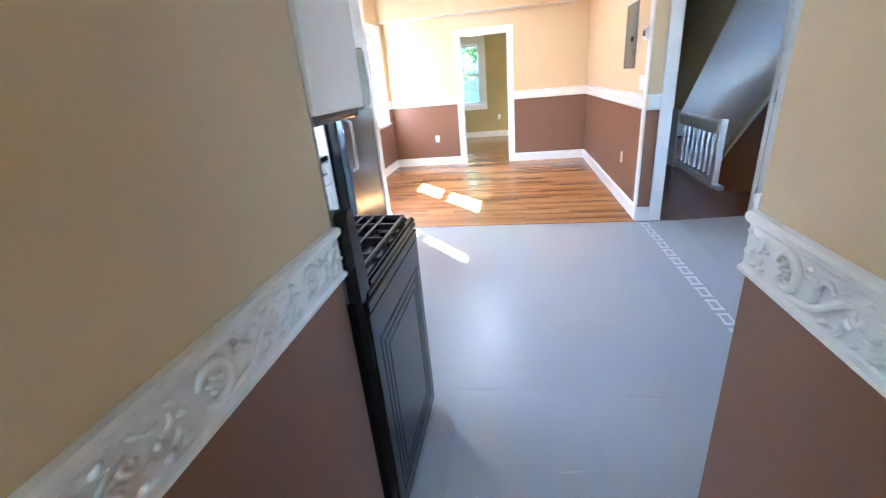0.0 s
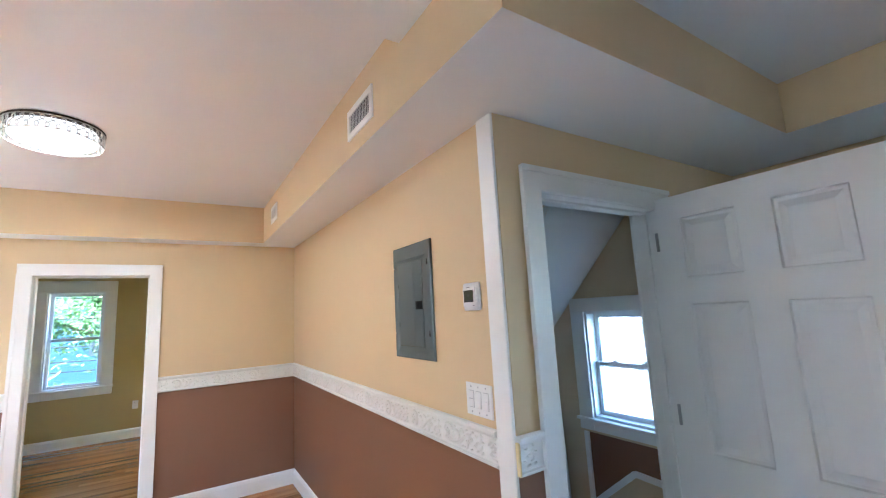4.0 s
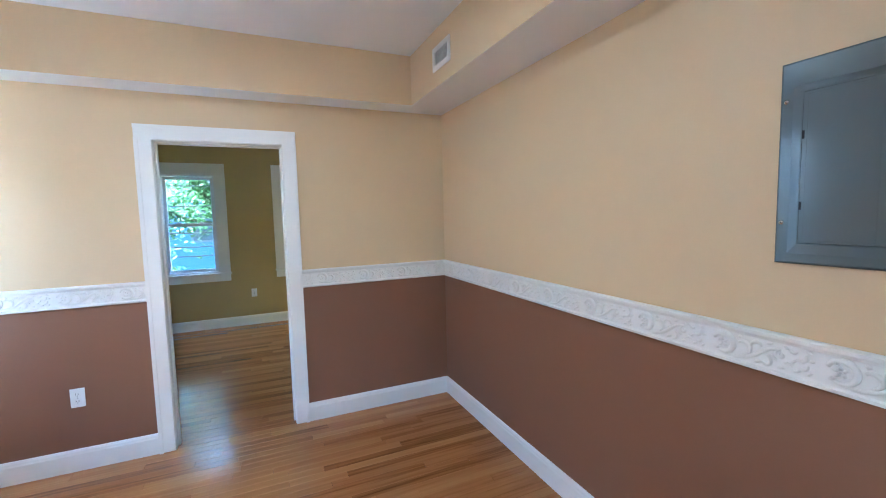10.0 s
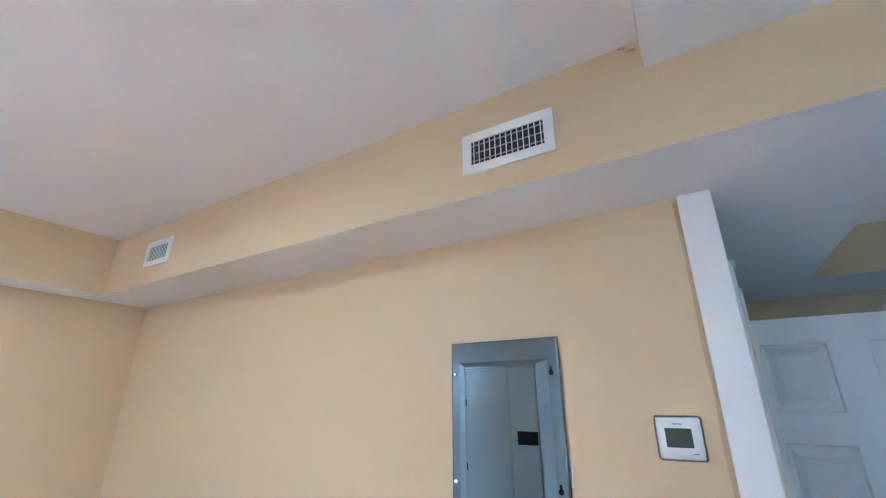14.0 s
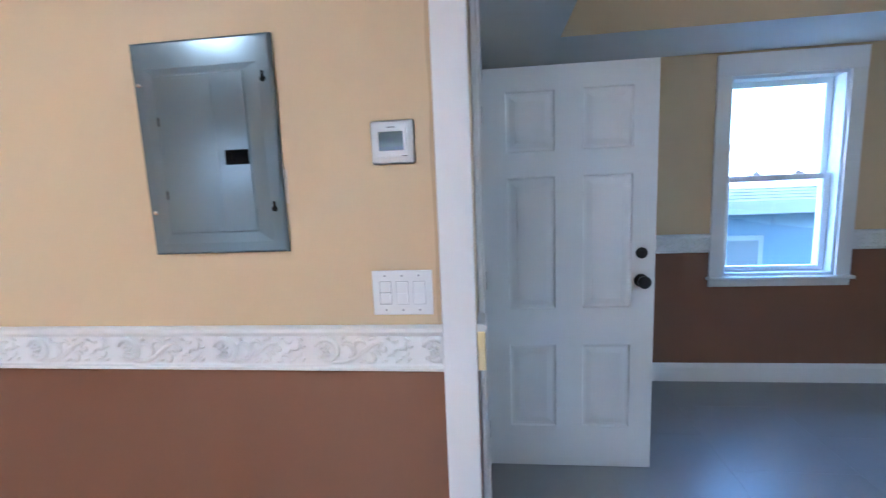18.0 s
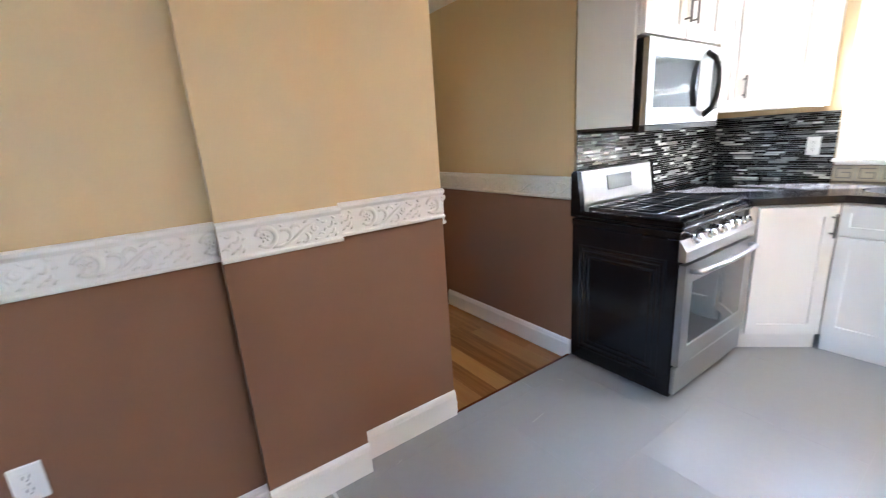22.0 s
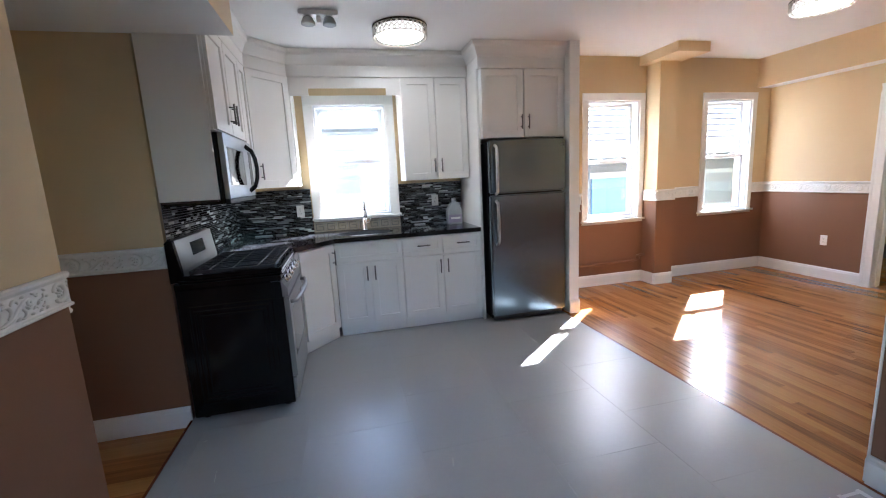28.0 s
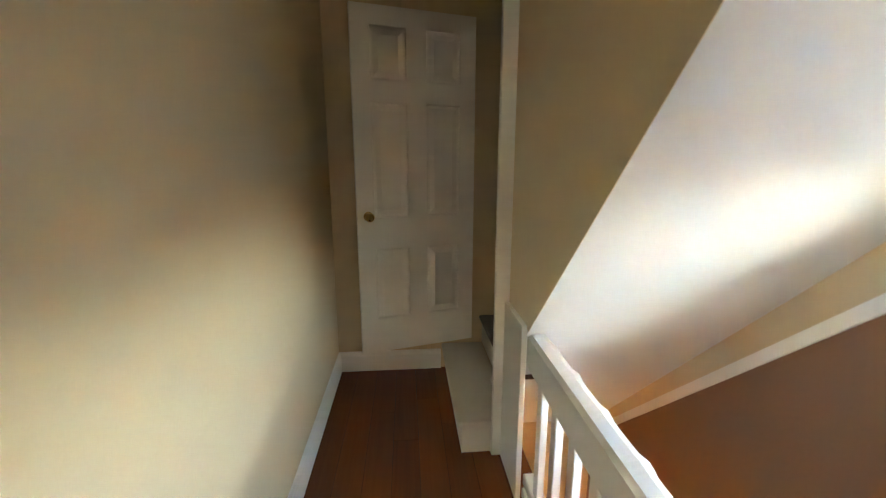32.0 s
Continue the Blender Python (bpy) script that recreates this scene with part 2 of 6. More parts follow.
def wall(name, axis, face, depth, u0, u1, z0, z1, holes=(), front=(TAN, BROWN), back=(BEIGE, BEIGE), split=SPLIT, label="", skip=()):
    """A wall whose front lies at axis = face and whose back lies depth further (signed), along u0..u1, with openings (u0, u1, z0, z1)."""
    us = sorted({u0, u1, *(h[k] for h in holes for k in (0, 1))})
    zs = sorted({z0, z1, *([split] if z0 < split < z1 else []), *(h[k] for h in holes for k in (2, 3) if z0 < h[k] < z1)})
    bm = bmesh.new()
    put = (lambda u, d, z: (face + d, u, z)) if axis == "x" else (lambda u, d, z: (u, face + d, z))
    inside = lambda a, b: any(h[0] - 1e-6 < a < h[1] + 1e-6 and h[2] - 1e-6 < b < h[3] + 1e-6 for h in holes) or not (u0 < a < u1 and z0 < b < z1)
    for ua, ub in zip(us, us[1:]):
        for za, zb in zip(zs, zs[1:]):
            um, zm = (ua + ub) / 2, (za + zb) / 2
            if inside(um, zm):
                continue
            low = 1 if zm < split else 0
            for d, k in ((0, 0), (depth, 2)):
                sheet(bm, [put(ua, d, za), put(ub, d, za), put(ub, d, zb), put(ua, d, zb)], k + low)
            for u in (ua, ub):
                e = u - 1e-4 if u == ua else u + 1e-4
                if inside(e, zm):
                    sheet(bm, [put(u, 0, za), put(u, depth, za), put(u, depth, zb), put(u, 0, zb)], low)
            for z in (za, zb):
                e = z - 1e-4 if z == za else z + 1e-4
                if inside(um, e):
                    sheet(bm, [put(ua, 0, z), put(ub, 0, z), put(ub, depth, z), put(ua, depth, z)], low)
    bmesh.ops.remove_doubles(bm, verts=bm.verts[:], dist=1e-5)
    return structure(name, bm, [front[0], front[1], back[0], back[1]], label, "wall")


W, F, E_, S = -1.97, 8.875, 3.175, 2.475   # inner faces: west, far, east, alcove back
KC, LC = 2.55, 2.645                        # ceilings: kitchen, living room
PX, DY = 1.25, 5.572                        # panel wall, stair door wall
WIN_W = [(6.26, 6.95, 0.80, 2.165), (7.90, 8.59, 0.80, 2.165), (3.27, 3.97, 1.06, 2.15)]
wall("wall_west", "x", W, -0.2, 2.3, F + 0.12, -0.3, 2.9, WIN_W, back=(VINYL, VINYL), label="tan over brown painted wall with three windows")
wall("wall_far", "y", F, 0.12, W, PX + 0.0, -0.1, 2.9, [(-0.735, 0.04, -0.2, 2.02)], back=(OLIVE, OLIVE), label="tan over brown painted wall with an open doorway")
wall("wall_panel", "x", PX, 0.15, DY, 8.955, -0.1, 2.9, label="tan over brown painted wall holding the breaker panel")
wall("wall_stair_door", "y", DY, 0.13, PX + 0.15, E_, -0.1, 2.9, [(1.445, 2.28, -0.2, 2.02)], label="tan over brown painted wall with a stair door")
wall("wall_east", "x", E_, 0.2, S - 0.1, DY, -0.3, 2.9, [(3.25, 3.96, 0.83, 2.15)], back=(VINYL, VINYL), label="tan over brown painted wall with one window")
wall("wall_alcove_back", "y", S, -0.14, 1.105, E_, -0.1, 2.9, label="tan over brown painted wall")
wall("wall_hall_corner", "y", 2.455, -0.12, 0.608, 1.105, -0.1, 2.9, label="tan over brown painted wall end")
wall("pilaster", "y", 2.522, -0.08, 1.105, 1.497, 0, KC, label="shallow tan and brown painted pilaster")
wall("wall_kitchen_back", "y", 2.47, -0.15, W, -0.443, -0.1, 2.9, label="tan painted wall behind the range")
wall("wall_hall_left", "x", -0.293, -0.15, 0.0, 2.458, -0.1, 2.9, label="tan over brown painted hall wall")
wall("wall_hall_right", "x", 0.608, 0.15, 0.0, 2.335, -0.1, 2.9, label="tan over brown painted hall wall")
wall("wall_hall_end", "y", 0.0, -0.12, -1.5, 1.5, -0.1, 2.9, [(-0.13, 0.55, -0.2, 2.03)], back=(TAN, TAN), label="hall end wall with a doorway")
wall("partition", "y", 5.58, 0.10, W, -1.19, -0.1, 2.9, front=(CABINET, CABINET), back=(TAN, BROWN), label="short partition with a white end beside the refrigerator")
# the white corner board at the end of the panel wall
structure("corner_trim", block(PX - 0.014, PX - 0.0005, DY + 0.001, DY + 0.092, 0.0, 2.30, 0.003), TRIM, "white painted corner board", "trim")
# column between the living room windows, with its box at the ceiling
bm = bmesh.new()
for z0, z1, k in ((0, SPLIT, 1), (SPLIT, LC, 0)):
    box(bm, W + 0.001, -1.745, 7.03, 7.275, z0, z1, k)
structure("column", bm, [TAN, BROWN], "tan over brown painted square column", "column")
structure("column_box", block(W + 0.001, -1.40, 6.93, 7.33, 2.545, LC, 0.002), TAN, "small boxed-in soffit over the column", "soffit")

# room behind the far doorway
wall("wall_bedroom_far", "y", 12.2, 0.2, -2.4, 1.6, -0.3, 2.9, [(-1.305, -0.665, 0.775, 2.11), (0.185, 0.825, 0.775, 2.11)], front=(OLIVE, OLIVE), back=(VINYL, VINYL), label="olive painted wall with two windows")
wall("wall_bedroom_west", "x", -2.3, -0.2, F + 0.12, 12.2, -0.3, 2.9, front=(OLIVE, OLIVE), label="olive painted wall")
wall("wall_bedroom_east", "x", 1.4, 0.15, F + 0.12, 12.2, -0.3, 2.9, front=(OLIVE, OLIVE), label="olive painted wall")
# room behind the hall
wall("wall_back_room_end", "y", -2.6, -0.2, -1.5, 1.5, -0.1, 2.9, [(-0.7, 0.7, 0.8, 2.1)], label="tan painted wall with a window opening")
wall("wall_back_room_west", "x", -1.5, -0.2, -2.6, 0.0, -0.1, 2.9, [(-2.0, -0.6, 0.8, 2.1)], label="tan painted wall with a window opening")
wall("wall_back_room_east", "x", 1.5, 0.2, -2.6, 0.0, -0.1, 2.9, label="tan painted wall")

# stair room
SX = 2.30
wall("wall_stair_east", "x", E_ + 0.001, 0.2, DY, 9.6, -3.0, 2.9, [(6.13, 6.83, 0.63, 1.495)], front=(BEIGE, BEIGE), back=(VINYL, VINYL), label="beige painted stair wall with a window")
wall("wall_stair_end", "y", 8.955, 0.12, PX + 0.15, 3.7, -3.0, 2.9, front=(BEIGE, BEIGE), label="beige painted end wall")
slope = lambda y: 0.745 + 1.025 * (7.78 - y)
bm = bmesh.new()
y_top = 7.78 - (2.6 - 0.745) / 1.025
for x, k in ((SX, 0), (SX + 0.06, 0)):
    sheet(bm, [(x, 7.78, slope(7.78)), (x, 8.08, slope(7.78)), (x, 8.08, 2.6), (x, y_top, 2.6)], k)
sheet(bm, [(SX, 7.78, slope(7.78)), (SX + 0.06, 7.78, slope(7.78)), (SX + 0.06, y_top, 2.6), (SX, y_top, 2.6)])
sheet(bm, [(SX, 8.08, 0.2), (SX + 0.06, 8.08, 0.2), (SX + 0.06, 8.08, 2.6), (SX, 8.08, 2.6)])
structure("wall_stair_side", bm, BEIGE, "beige wall over the sloping soffit", "wall")
structure("wall_stair_lintel", block(SX, SX + 0.06, 8.08, 8.955, 2.32, 2.6, 0), BEIGE, "beige wall over the upper stair opening", "wall")
bm = bmesh.new()
for a, b in ((y_top, 9.4),):
    low = [(SX + 0.002, a, slope(a)), (E_, a, slope(a)), (E_, b, slope(b)), (SX + 0.002, b, slope(b))]
    sheet(bm, low)
    sheet(bm, [(x, y, z + 0.12) for x, y, z in low])
    for i in range(4):
        p, q = low[i], low[(i + 1) % 4]
        sheet(bm, [p, q, (q[0], q[1], q[2] + 0.12), (p[0], p[1], p[2] + 0.12)])
structure("stair_soffit", bm, CEIL, "smooth white sloping soffit over the stairs", "ceiling")

# ---------------------------------------------------------------- ceilings and soffits
structure("ceiling_kitchen", block(W, E_, 2.3, 5.68, KC, KC + 0.2, 0), CEIL, "white painted kitchen ceiling", "ceiling")
structure("ceiling_living", block(W, PX, 5.68, F, LC, LC + 0.15, 0), CEIL, "white painted living room ceiling", "ceiling")
structure("ceiling_stair", block(PX + 0.15, E_, DY + 0.13, 8.955, 2.6, 2.8, 0), CEIL, "white painted stair room ceiling", "ceiling")
structure("ceiling_bedroom", block(-2.3, 1.4, F + 0.12, 12.2, 2.55, 2.7, 0), CEIL, "white painted bedroom ceiling", "ceiling")
structure("ceiling_back_room", block(-1.5, 1.5, -2.6, -0.12, 2.5, 2.7, 0), CEIL, "white painted ceiling", "ceiling")


def soffit(name, x0, x1, y0, y1, z0, z1):
    bm = bmesh.new()
    box(bm, x0, x1, y0, y1, z0, z1)
    bm.faces.ensure_lookup_table()
    bmesh.ops.recalc_face_normals(bm, faces=bm.faces[:])
    for f in bm.faces:
        f.material_index = 1 if f.normal.z < -0.5 else 0
    return structure(name, bm, [TAN, CEIL], "boxed soffit with tan sides and a white underside", "soffit")


SB = 2.30
soffit("soffit_panel", 0.92, PX, 5.12, F, SB, LC + 0.02)
soffit("soffit_far", W, 0.92, 8.66, F, SB, LC + 0.02)
soffit("soffit_stair_door", PX, E_, 5.12, DY, SB, KC + 0.02)
soffit("soffit_east", 2.65, E_, S, 5.12, SB, KC + 0.02)
soffit("soffit_hall", -0.293, 0.608, 0.0, 2.97, 2.235, KC + 0.02)

# the storey above, with roof and outer walls: unseen, added to shade the east yard
structure("upper_storey_walls", block(W - 0.2, E_ + 0.2, -2.8, 12.4, 2.91, 6.6, 0.01), VINYL, "unseen upper storey block, added to shade the east yard", "wall")
for x0, x1, y0, y1 in ((W - 0.2, W - 0.02, -2.8, 12.4), (W - 0.02, 3.355, 12.22, 12.4), (3.195, 3.375, -2.8, DY - 0.02), (3.195, 3.375, 9.62, 12.2), (W - 0.02, 3.19, -2.8, -2.62)):
    structure("lower_storey_wall", block(x0, x1, y0, y1, -3.3, -0.31, 0.004), VINYL, "unseen lower storey wall, added to block the sun under the house", "wall")
structure("wall_west_plain", block(W - 0.2, W - 0.02, 0.0, 2.29, -0.30, 2.90, 0.004), VINYL, "unseen outer wall beside the hall, added to block the sun", "wall")
structure("roof", block(W - 0.5, E_ + 0.5, -3.1, 12.7, 6.61, 6.85, 0.02), VINYL, "unseen flat roof, added to lengthen the shadow to the east", "roof")

# ---------------------------------------------------------------- windows
def window(name, m, w, h, side=0.065, head=0.08, sill=0.05, apron=0.0, depth=0.17, stool=0.03, label="white double-hung window with a white casing"):
    """A double-hung window. Its space: x along the wall, y outwards, z up from the opening's foot; y = 0 is the wall's inner face."""
    win = thing(name, m, label, "window", "", "structure")
    a = w / 2
    part("casing", block(-a - side, -a + 0.006, -0.02, -0.001, -sill, h + 0.004, 0.003), TRIM, win)
    part("casing", block(a - 0.006, a + side, -0.02, -0.001, -sill, h + 0.004, 0.003), TRIM, win)
    part("head_casing", block(-a - side, a + side, -0.023, -0.001, h - 0.004, h + head, 0.003), TRIM, win)
    part("window_sill", block(-a - side - 0.012, a + side + 0.012, -0.02 - stool, 0.05, -0.022, 0.0, 0.004), TRIM, win)
    part("apron", block(-a - side, a + side, -0.016, -0.001, -sill - apron, -0.022, 0.003), TRIM, win)
    bm = bmesh.new()
    for x0, x1, z0, z1 in ((-a, -a + 0.022, 0, h), (a - 0.022, a, 0, h), (-a, a, h - 0.022, h), (-a, a, 0, 0.02)):
        box(bm, x0, x1, 0.0, depth, z0, z1)
    part("jamb", bm, VINYL, win)
    half = h / 2
    for sash, z0, z1, y in (("upper_sash", half - 0.022, h - 0.022, 0.10), ("lower_sash", 0.02, half + 0.018, 0.06)):
        bm = bmesh.new()
        x0, x1, b = -a + 0.024, a - 0.024, 0.038
        box(bm, x0, x0 + b, y, y + 0.032, z0, z1)
        box(bm, x1 - b, x1, y, y + 0.032, z0, z1)
        box(bm, x0 + b, x1 - b, y, y + 0.032, z1 - b, z1)
        box(bm, x0 + b, x1 - b, y, y + 0.032, z0, z0 + b)
        s = part(sash, rounded(bm, 0.003), VINYL, win)
        pane = part("pane", block(x0 + b - 0.004, x1 - b + 0.004, y + 0.013, y + 0.017, z0 + b - 0.004, z1 - b + 0.004, 0), GLASS, s)
        pane.visible_shadow = False
    lock = bmesh.new()
    for x in (-0.13, 0.13):
        box(lock, x - 0.03, x + 0.03, 0.045, 0.075, half + 0.019, half + 0.03)
        lathe(lock, [(0.011, 0), (0.011, 0.012), (0.004, 0.016)], (x, 0.06, half + 0.03), 10)
    part("sash_lock", lock, VINYL, win)
    return win


for k, (y0, y1, z0, z1) in enumerate(WIN_W):
    if k < 2:
        window(f"window_{k + 1}", pose(W, (y0 + y1) / 2, z0, 0, 0, 90), y1 - y0, z1 - z0, label="white double-hung window in a narrow white casing, sunlit")
    else:
        window("window_3", pose(W, (y0 + y1) / 2, z0, 0, 0, 90), y1 - y0, z1 - z0, 0.085, 0.085, 0.04, label="white double-hung window over the kitchen sink")
window("window_4", pose(E_, 3.605, 0.83, 0, 0, -90), 0.71, 1.32, 0.085, 0.13, 0.05, 0.02, label="white double-hung window with a tall head casing")
window("window_5", pose(E_ + 0.001, 6.48, 0.63, 0, 0, -90), 0.70, 0.865, 0.13, 0.11, 0.10, 0.0, label="low white double-hung window in a wide casing")
window("window_6", pose(-0.985, 12.2, 0.775), 0.64, 1.335, 0.13, 0.15, 0.12, label="double-hung bedroom window in a wide white casing")
window("window_7", pose(0.505, 12.2, 0.775), 0.64, 1.335, 0.13, 0.15, 0.12, label="double-hung bedroom window in a wide white casing")


# ---------------------------------------------------------------- panelled slabs
SIX = [(0.11, 0.34, 0.22, 0.66), (0.47, 0.70, 0.22, 0.66), (0.11, 0.34, 0.85, 1.50), (0.47, 0.70, 0.85, 1.50), (0.11, 0.34, 1.62, 1.90), (0.47, 0.70, 1.62, 1.90)]
RAISED = [(0, 0), (0.006, 0.009), (0.018, 0.010), (0.045, 0.003)]
SHAKER = [(0, 0), (0.002, 0.011)]


def slab(w, h, t, panels, rings, both=True):
    """A board from x 0..w, y 0..t, z 0..h whose faces carry sunk panels (x0, x1, z0, z1)."""
    bm = bmesh.new()
    xs = sorted({0, w, *(p[k] for p in panels for k in (0, 1))})
    zs = sorted({0, h, *(p[k] for p in panels for k in (2, 3))})
    for y, sign in ((0, 1), (t, -1)):
        for xa, xb in zip(xs, xs[1:]):
            for za, zb in zip(zs, zs[1:]):
                if (both or y == 0) and any(p[0] < (xa + xb) / 2 < p[1] and p[2] < (za + zb) / 2 < p[3] for p in panels):
                    continue
                sheet(bm, [(xa, y, za), (xb, y, za), (xb, y, zb), (xa, y, zb)])
        if both or y == 0:
            for x0, x1, z0, z1 in panels:
                loops = [[(x0 + i, y + sign * d, z0 + i), (x1 - i, y + sign * d, z0 + i), (x1 - i, y + sign * d, z1 - i), (x0 + i, y + sign * d, z1 - i)] for i, d in rings]
                for a, b in zip(loops, loops[1:]):
                    for k in range(4):
                        sheet(bm, [a[k], a[(k + 1) % 4], b[(k + 1) % 4], b[k]])
                sheet(bm, loops[-1])
    for a, b in (((0, 0), (w, 0)), ((w, 0), (w, h)), ((w, h), (0, h)), ((0, h), (0, 0))):
        sheet(bm, [(a[0], 0, a[1]), (b[0], 0, b[1]), (b[0], t, b[1]), (a[0], t, a[1])])
    bmesh.ops.remove_doubles(bm, verts=bm.verts[:], dist=1e-5)
    return bm


def knob_part(parent, x, y, z, out, r=0.026, mat=BLACK, name="knob"):
    bm = bmesh.new()
    s = out
    lathe(bm, [(r * 1.05, 0), (r * 1.05, s * 0.006), (r * 0.45, s * 0.01), (r * 0.42, s * 0.03), (r * 0.95, s * 0.042), (r, s * 0.055), (r * 0.8, s * 0.066), (r * 0.3, s * 0.069)], (x, y, z), 20, "y")
    return part(name, bm, mat, parent)


def casing(name, m, w, h, width=0.095, depth=0.13, thick=0.02, both=True, label="white painted door casing"):
    """Door lining and mouldings round an opening x 0..w, z 0..h in a wall y 0..depth."""
    c = thing(name, m, label, "door frame", "", "structure")
    for y0, y1, s in ([(-thick, -0.001, -1), (depth + 0.001, depth + thick, 1)] if both else [(-thick, -0.001, -1)]):
        for x0, x1, z0, z1 in ((-width, 0.012, 0, h), (w - 0.012, w + width, 0, h), (-width, w + width, h - 0.012, h + width)):
            bm = bmesh.new()
            box(bm, x0, x1, y0, y1, z0, z1)
            rounded(bm, 0.004)
            e = y0 if s < 0 else y1
            if z1 > h:
                box(bm, x0, x1, min(e, e + s * 0.006), max(e, e + s * 0.006), z1 - 0.022, z1)
            elif x0 < 0:
                box(bm, x0, x0 + 0.022, min(e, e + s * 0.006), max(e, e + s * 0.006), z0, z1)
            else:
                box(bm, x1 - 0.022, x1, min(e, e + s * 0.006), max(e, e + s * 0.006), z0, z1)
            part("moulding", bm, TRIM, c)
    for x0, x1, z0, z1 in ((0.0, 0.014, 0, h), (w - 0.014, w, 0, h), (0, w, h - 0.014, h)):
        part("jamb", block(x0, x1, 0.0, depth, z0, z1, 0.002), TRIM, c)
    for x0, x1, z0, z1 in ((0.014, 0.026, 0, h - 0.014), (w - 0.026, w - 0.014, 0, h - 0.014), (0.014, w - 0.014, h - 0.026, h - 0.014)):
        part("stop", block(x0, x1, 0.05, 0.085, z0, z1, 0.002), TRIM, c)
    return c


casing("door_frame_1", pose(1.445, DY, 0), 0.835, 2.02, 0.088, 0.13)
casing("door_frame_2", pose(-0.735, F, 0), 0.775, 2.02, 0.08, 0.12)
casing("door_frame_3", pose(-0.13, 0.0, 0, 0, 0, 0) @ pose(0, -0.12, 0), 0.68, 2.03, 0.07, 0.12)

# stair door, standing open into the room
door = thing("door_1", pose(2.232, DY - 0.016, 0.036, 0, 0, -89.3), "white six-panel door, standing open, black knob and deadbolt", "door", "", "structure")
leaf = part("leaf", slab(0.81, 2.01, 0.035, SIX, RAISED), TRIM, door)
knob_part(door, 0.745, 0.0, 0.985, -1, 0.031)
knob_part(door, 0.745, 0.035, 0.985, 1, 0.031)
for y, s in ((0.0, -1), (0.035, 1)):
    bm = bmesh.new()
    lathe(bm, [(0.027, 0), (0.027, s * 0.01), (0.021, s * 0.016), (0.005, s * 0.018)], (0.745, y, 1.12), 20, "y")
    part("deadbolt", bm, BLACK, door)
for z in (0.985, 1.12):
    part("latch_plate", block(0.8085, 0.812, 0.006, 0.029, z - 0.03, z + 0.03, 0.001), STEEL, door)
for z in (0.2, 1.0, 1.8):
    bm = bmesh.new()
    rod(bm, (-0.004, -0.006, z - 0.045), (-0.004, -0.006, z + 0.045), 0.007)
    part("hinge", bm, STEEL, door)
frame_1 = bpy.data.objects["door_frame_1"]
for z in (0.985, 1.12):
    part("strike_plate", block(0.014, 0.0165, 0.012, 0.040, z - 0.035, z + 0.035, 0.001), BLACK, frame_1, "black strike plate")

# door at the upper stair, folded back against the end wall
door = thing("door_2", pose(2.262, 8.945, 0.222, 0, 0, 195.0), "cream six-panel door with a brass knob, standing open", "door", "", "structure")
part("leaf", slab(0.712, 1.935, 0.035, [(a * 0.877, b * 0.877, 0.967 * c, 0.967 * d) for a, b, c, d in SIX], RAISED), TRIM, door)
BRASS = material("polished_brass", (0.75, 0.55, 0.22), 0.2, 1.0)
knob_part(door, 0.65, 0.035, 0.832, 1, 0.026, BRASS)

# hall door, folded back along the hall
door = thing("door_3", pose(-0.205, 0.40, -0.028, 0, 0, 91.0), "white six-panel hall door with a dark lever handle, open", "door", "", "structure")
part("leaf", slab(0.76, 2.0, 0.035, [(a * 0.94, b * 0.94, c, d) for a, b, c, d in SIX], RAISED), TRIM, door)
bm = bmesh.new()
lathe(bm, [(0.028, 0), (0.028, -0.008), (0.012, -0.012), (0.012, -0.045)], (0.70, 0, 0.95), 16, "y")
tube(bm, [(0.70, -0.045, 0.95), (0.66, -0.048, 0.95), (0.60, -0.046, 0.948)], 0.009)
part("lever_handle", bm, BLACK, door)
for z in (0.2, 1.0, 1.8):
    bm = bmesh.new()
    rod(bm, (-0.004, -0.006, z - 0.045), (-0.004, -0.006, z + 0.045), 0.007)
    part("hinge", bm, BLACK, door)


# ---------------------------------------------------------------- chair rails and baseboards
def spiral(cx, cz, r, turns, start, sense, n=22):
    out = []
    for i in range(n + 1):
        f = i / n
        a = start + sense * 2 * math.pi * turns * f
        q = r * (0.12 + 0.88 * f)
        out.append((cx + q * math.cos(a), 0, cz + q * math.sin(a)))
    return out


def bud(bm, x, z, a, length, width, lift=0.011):
    """A small raised leaf."""
    c, s = math.cos(a), math.sin(a)
    pts = [(-0.5, 0), (-0.15, 0.42), (0.2, 0.36), (0.5, 0), (0.2, -0.36), (-0.15, -0.42)]
    rim = [bm.verts.new((x + length * p * c - width * q * s, -0.0005, z + length * p * s + width * q * c)) for p, q in pts]
    mid = [bm.verts.new((x + 0.72 * (v.co.x - x), -0.75 * lift, z + 0.72 * (v.co.z - z))) for v in rim]
    top = bm.verts.new((x, -lift, z))
    for i in range(6):
        bm.faces.new((rim[i], rim[(i + 1) % 6], mid[(i + 1) % 6], mid[i])).smooth = True
        bm.faces.new((mid[i], mid[(i + 1) % 6], top)).smooth = True


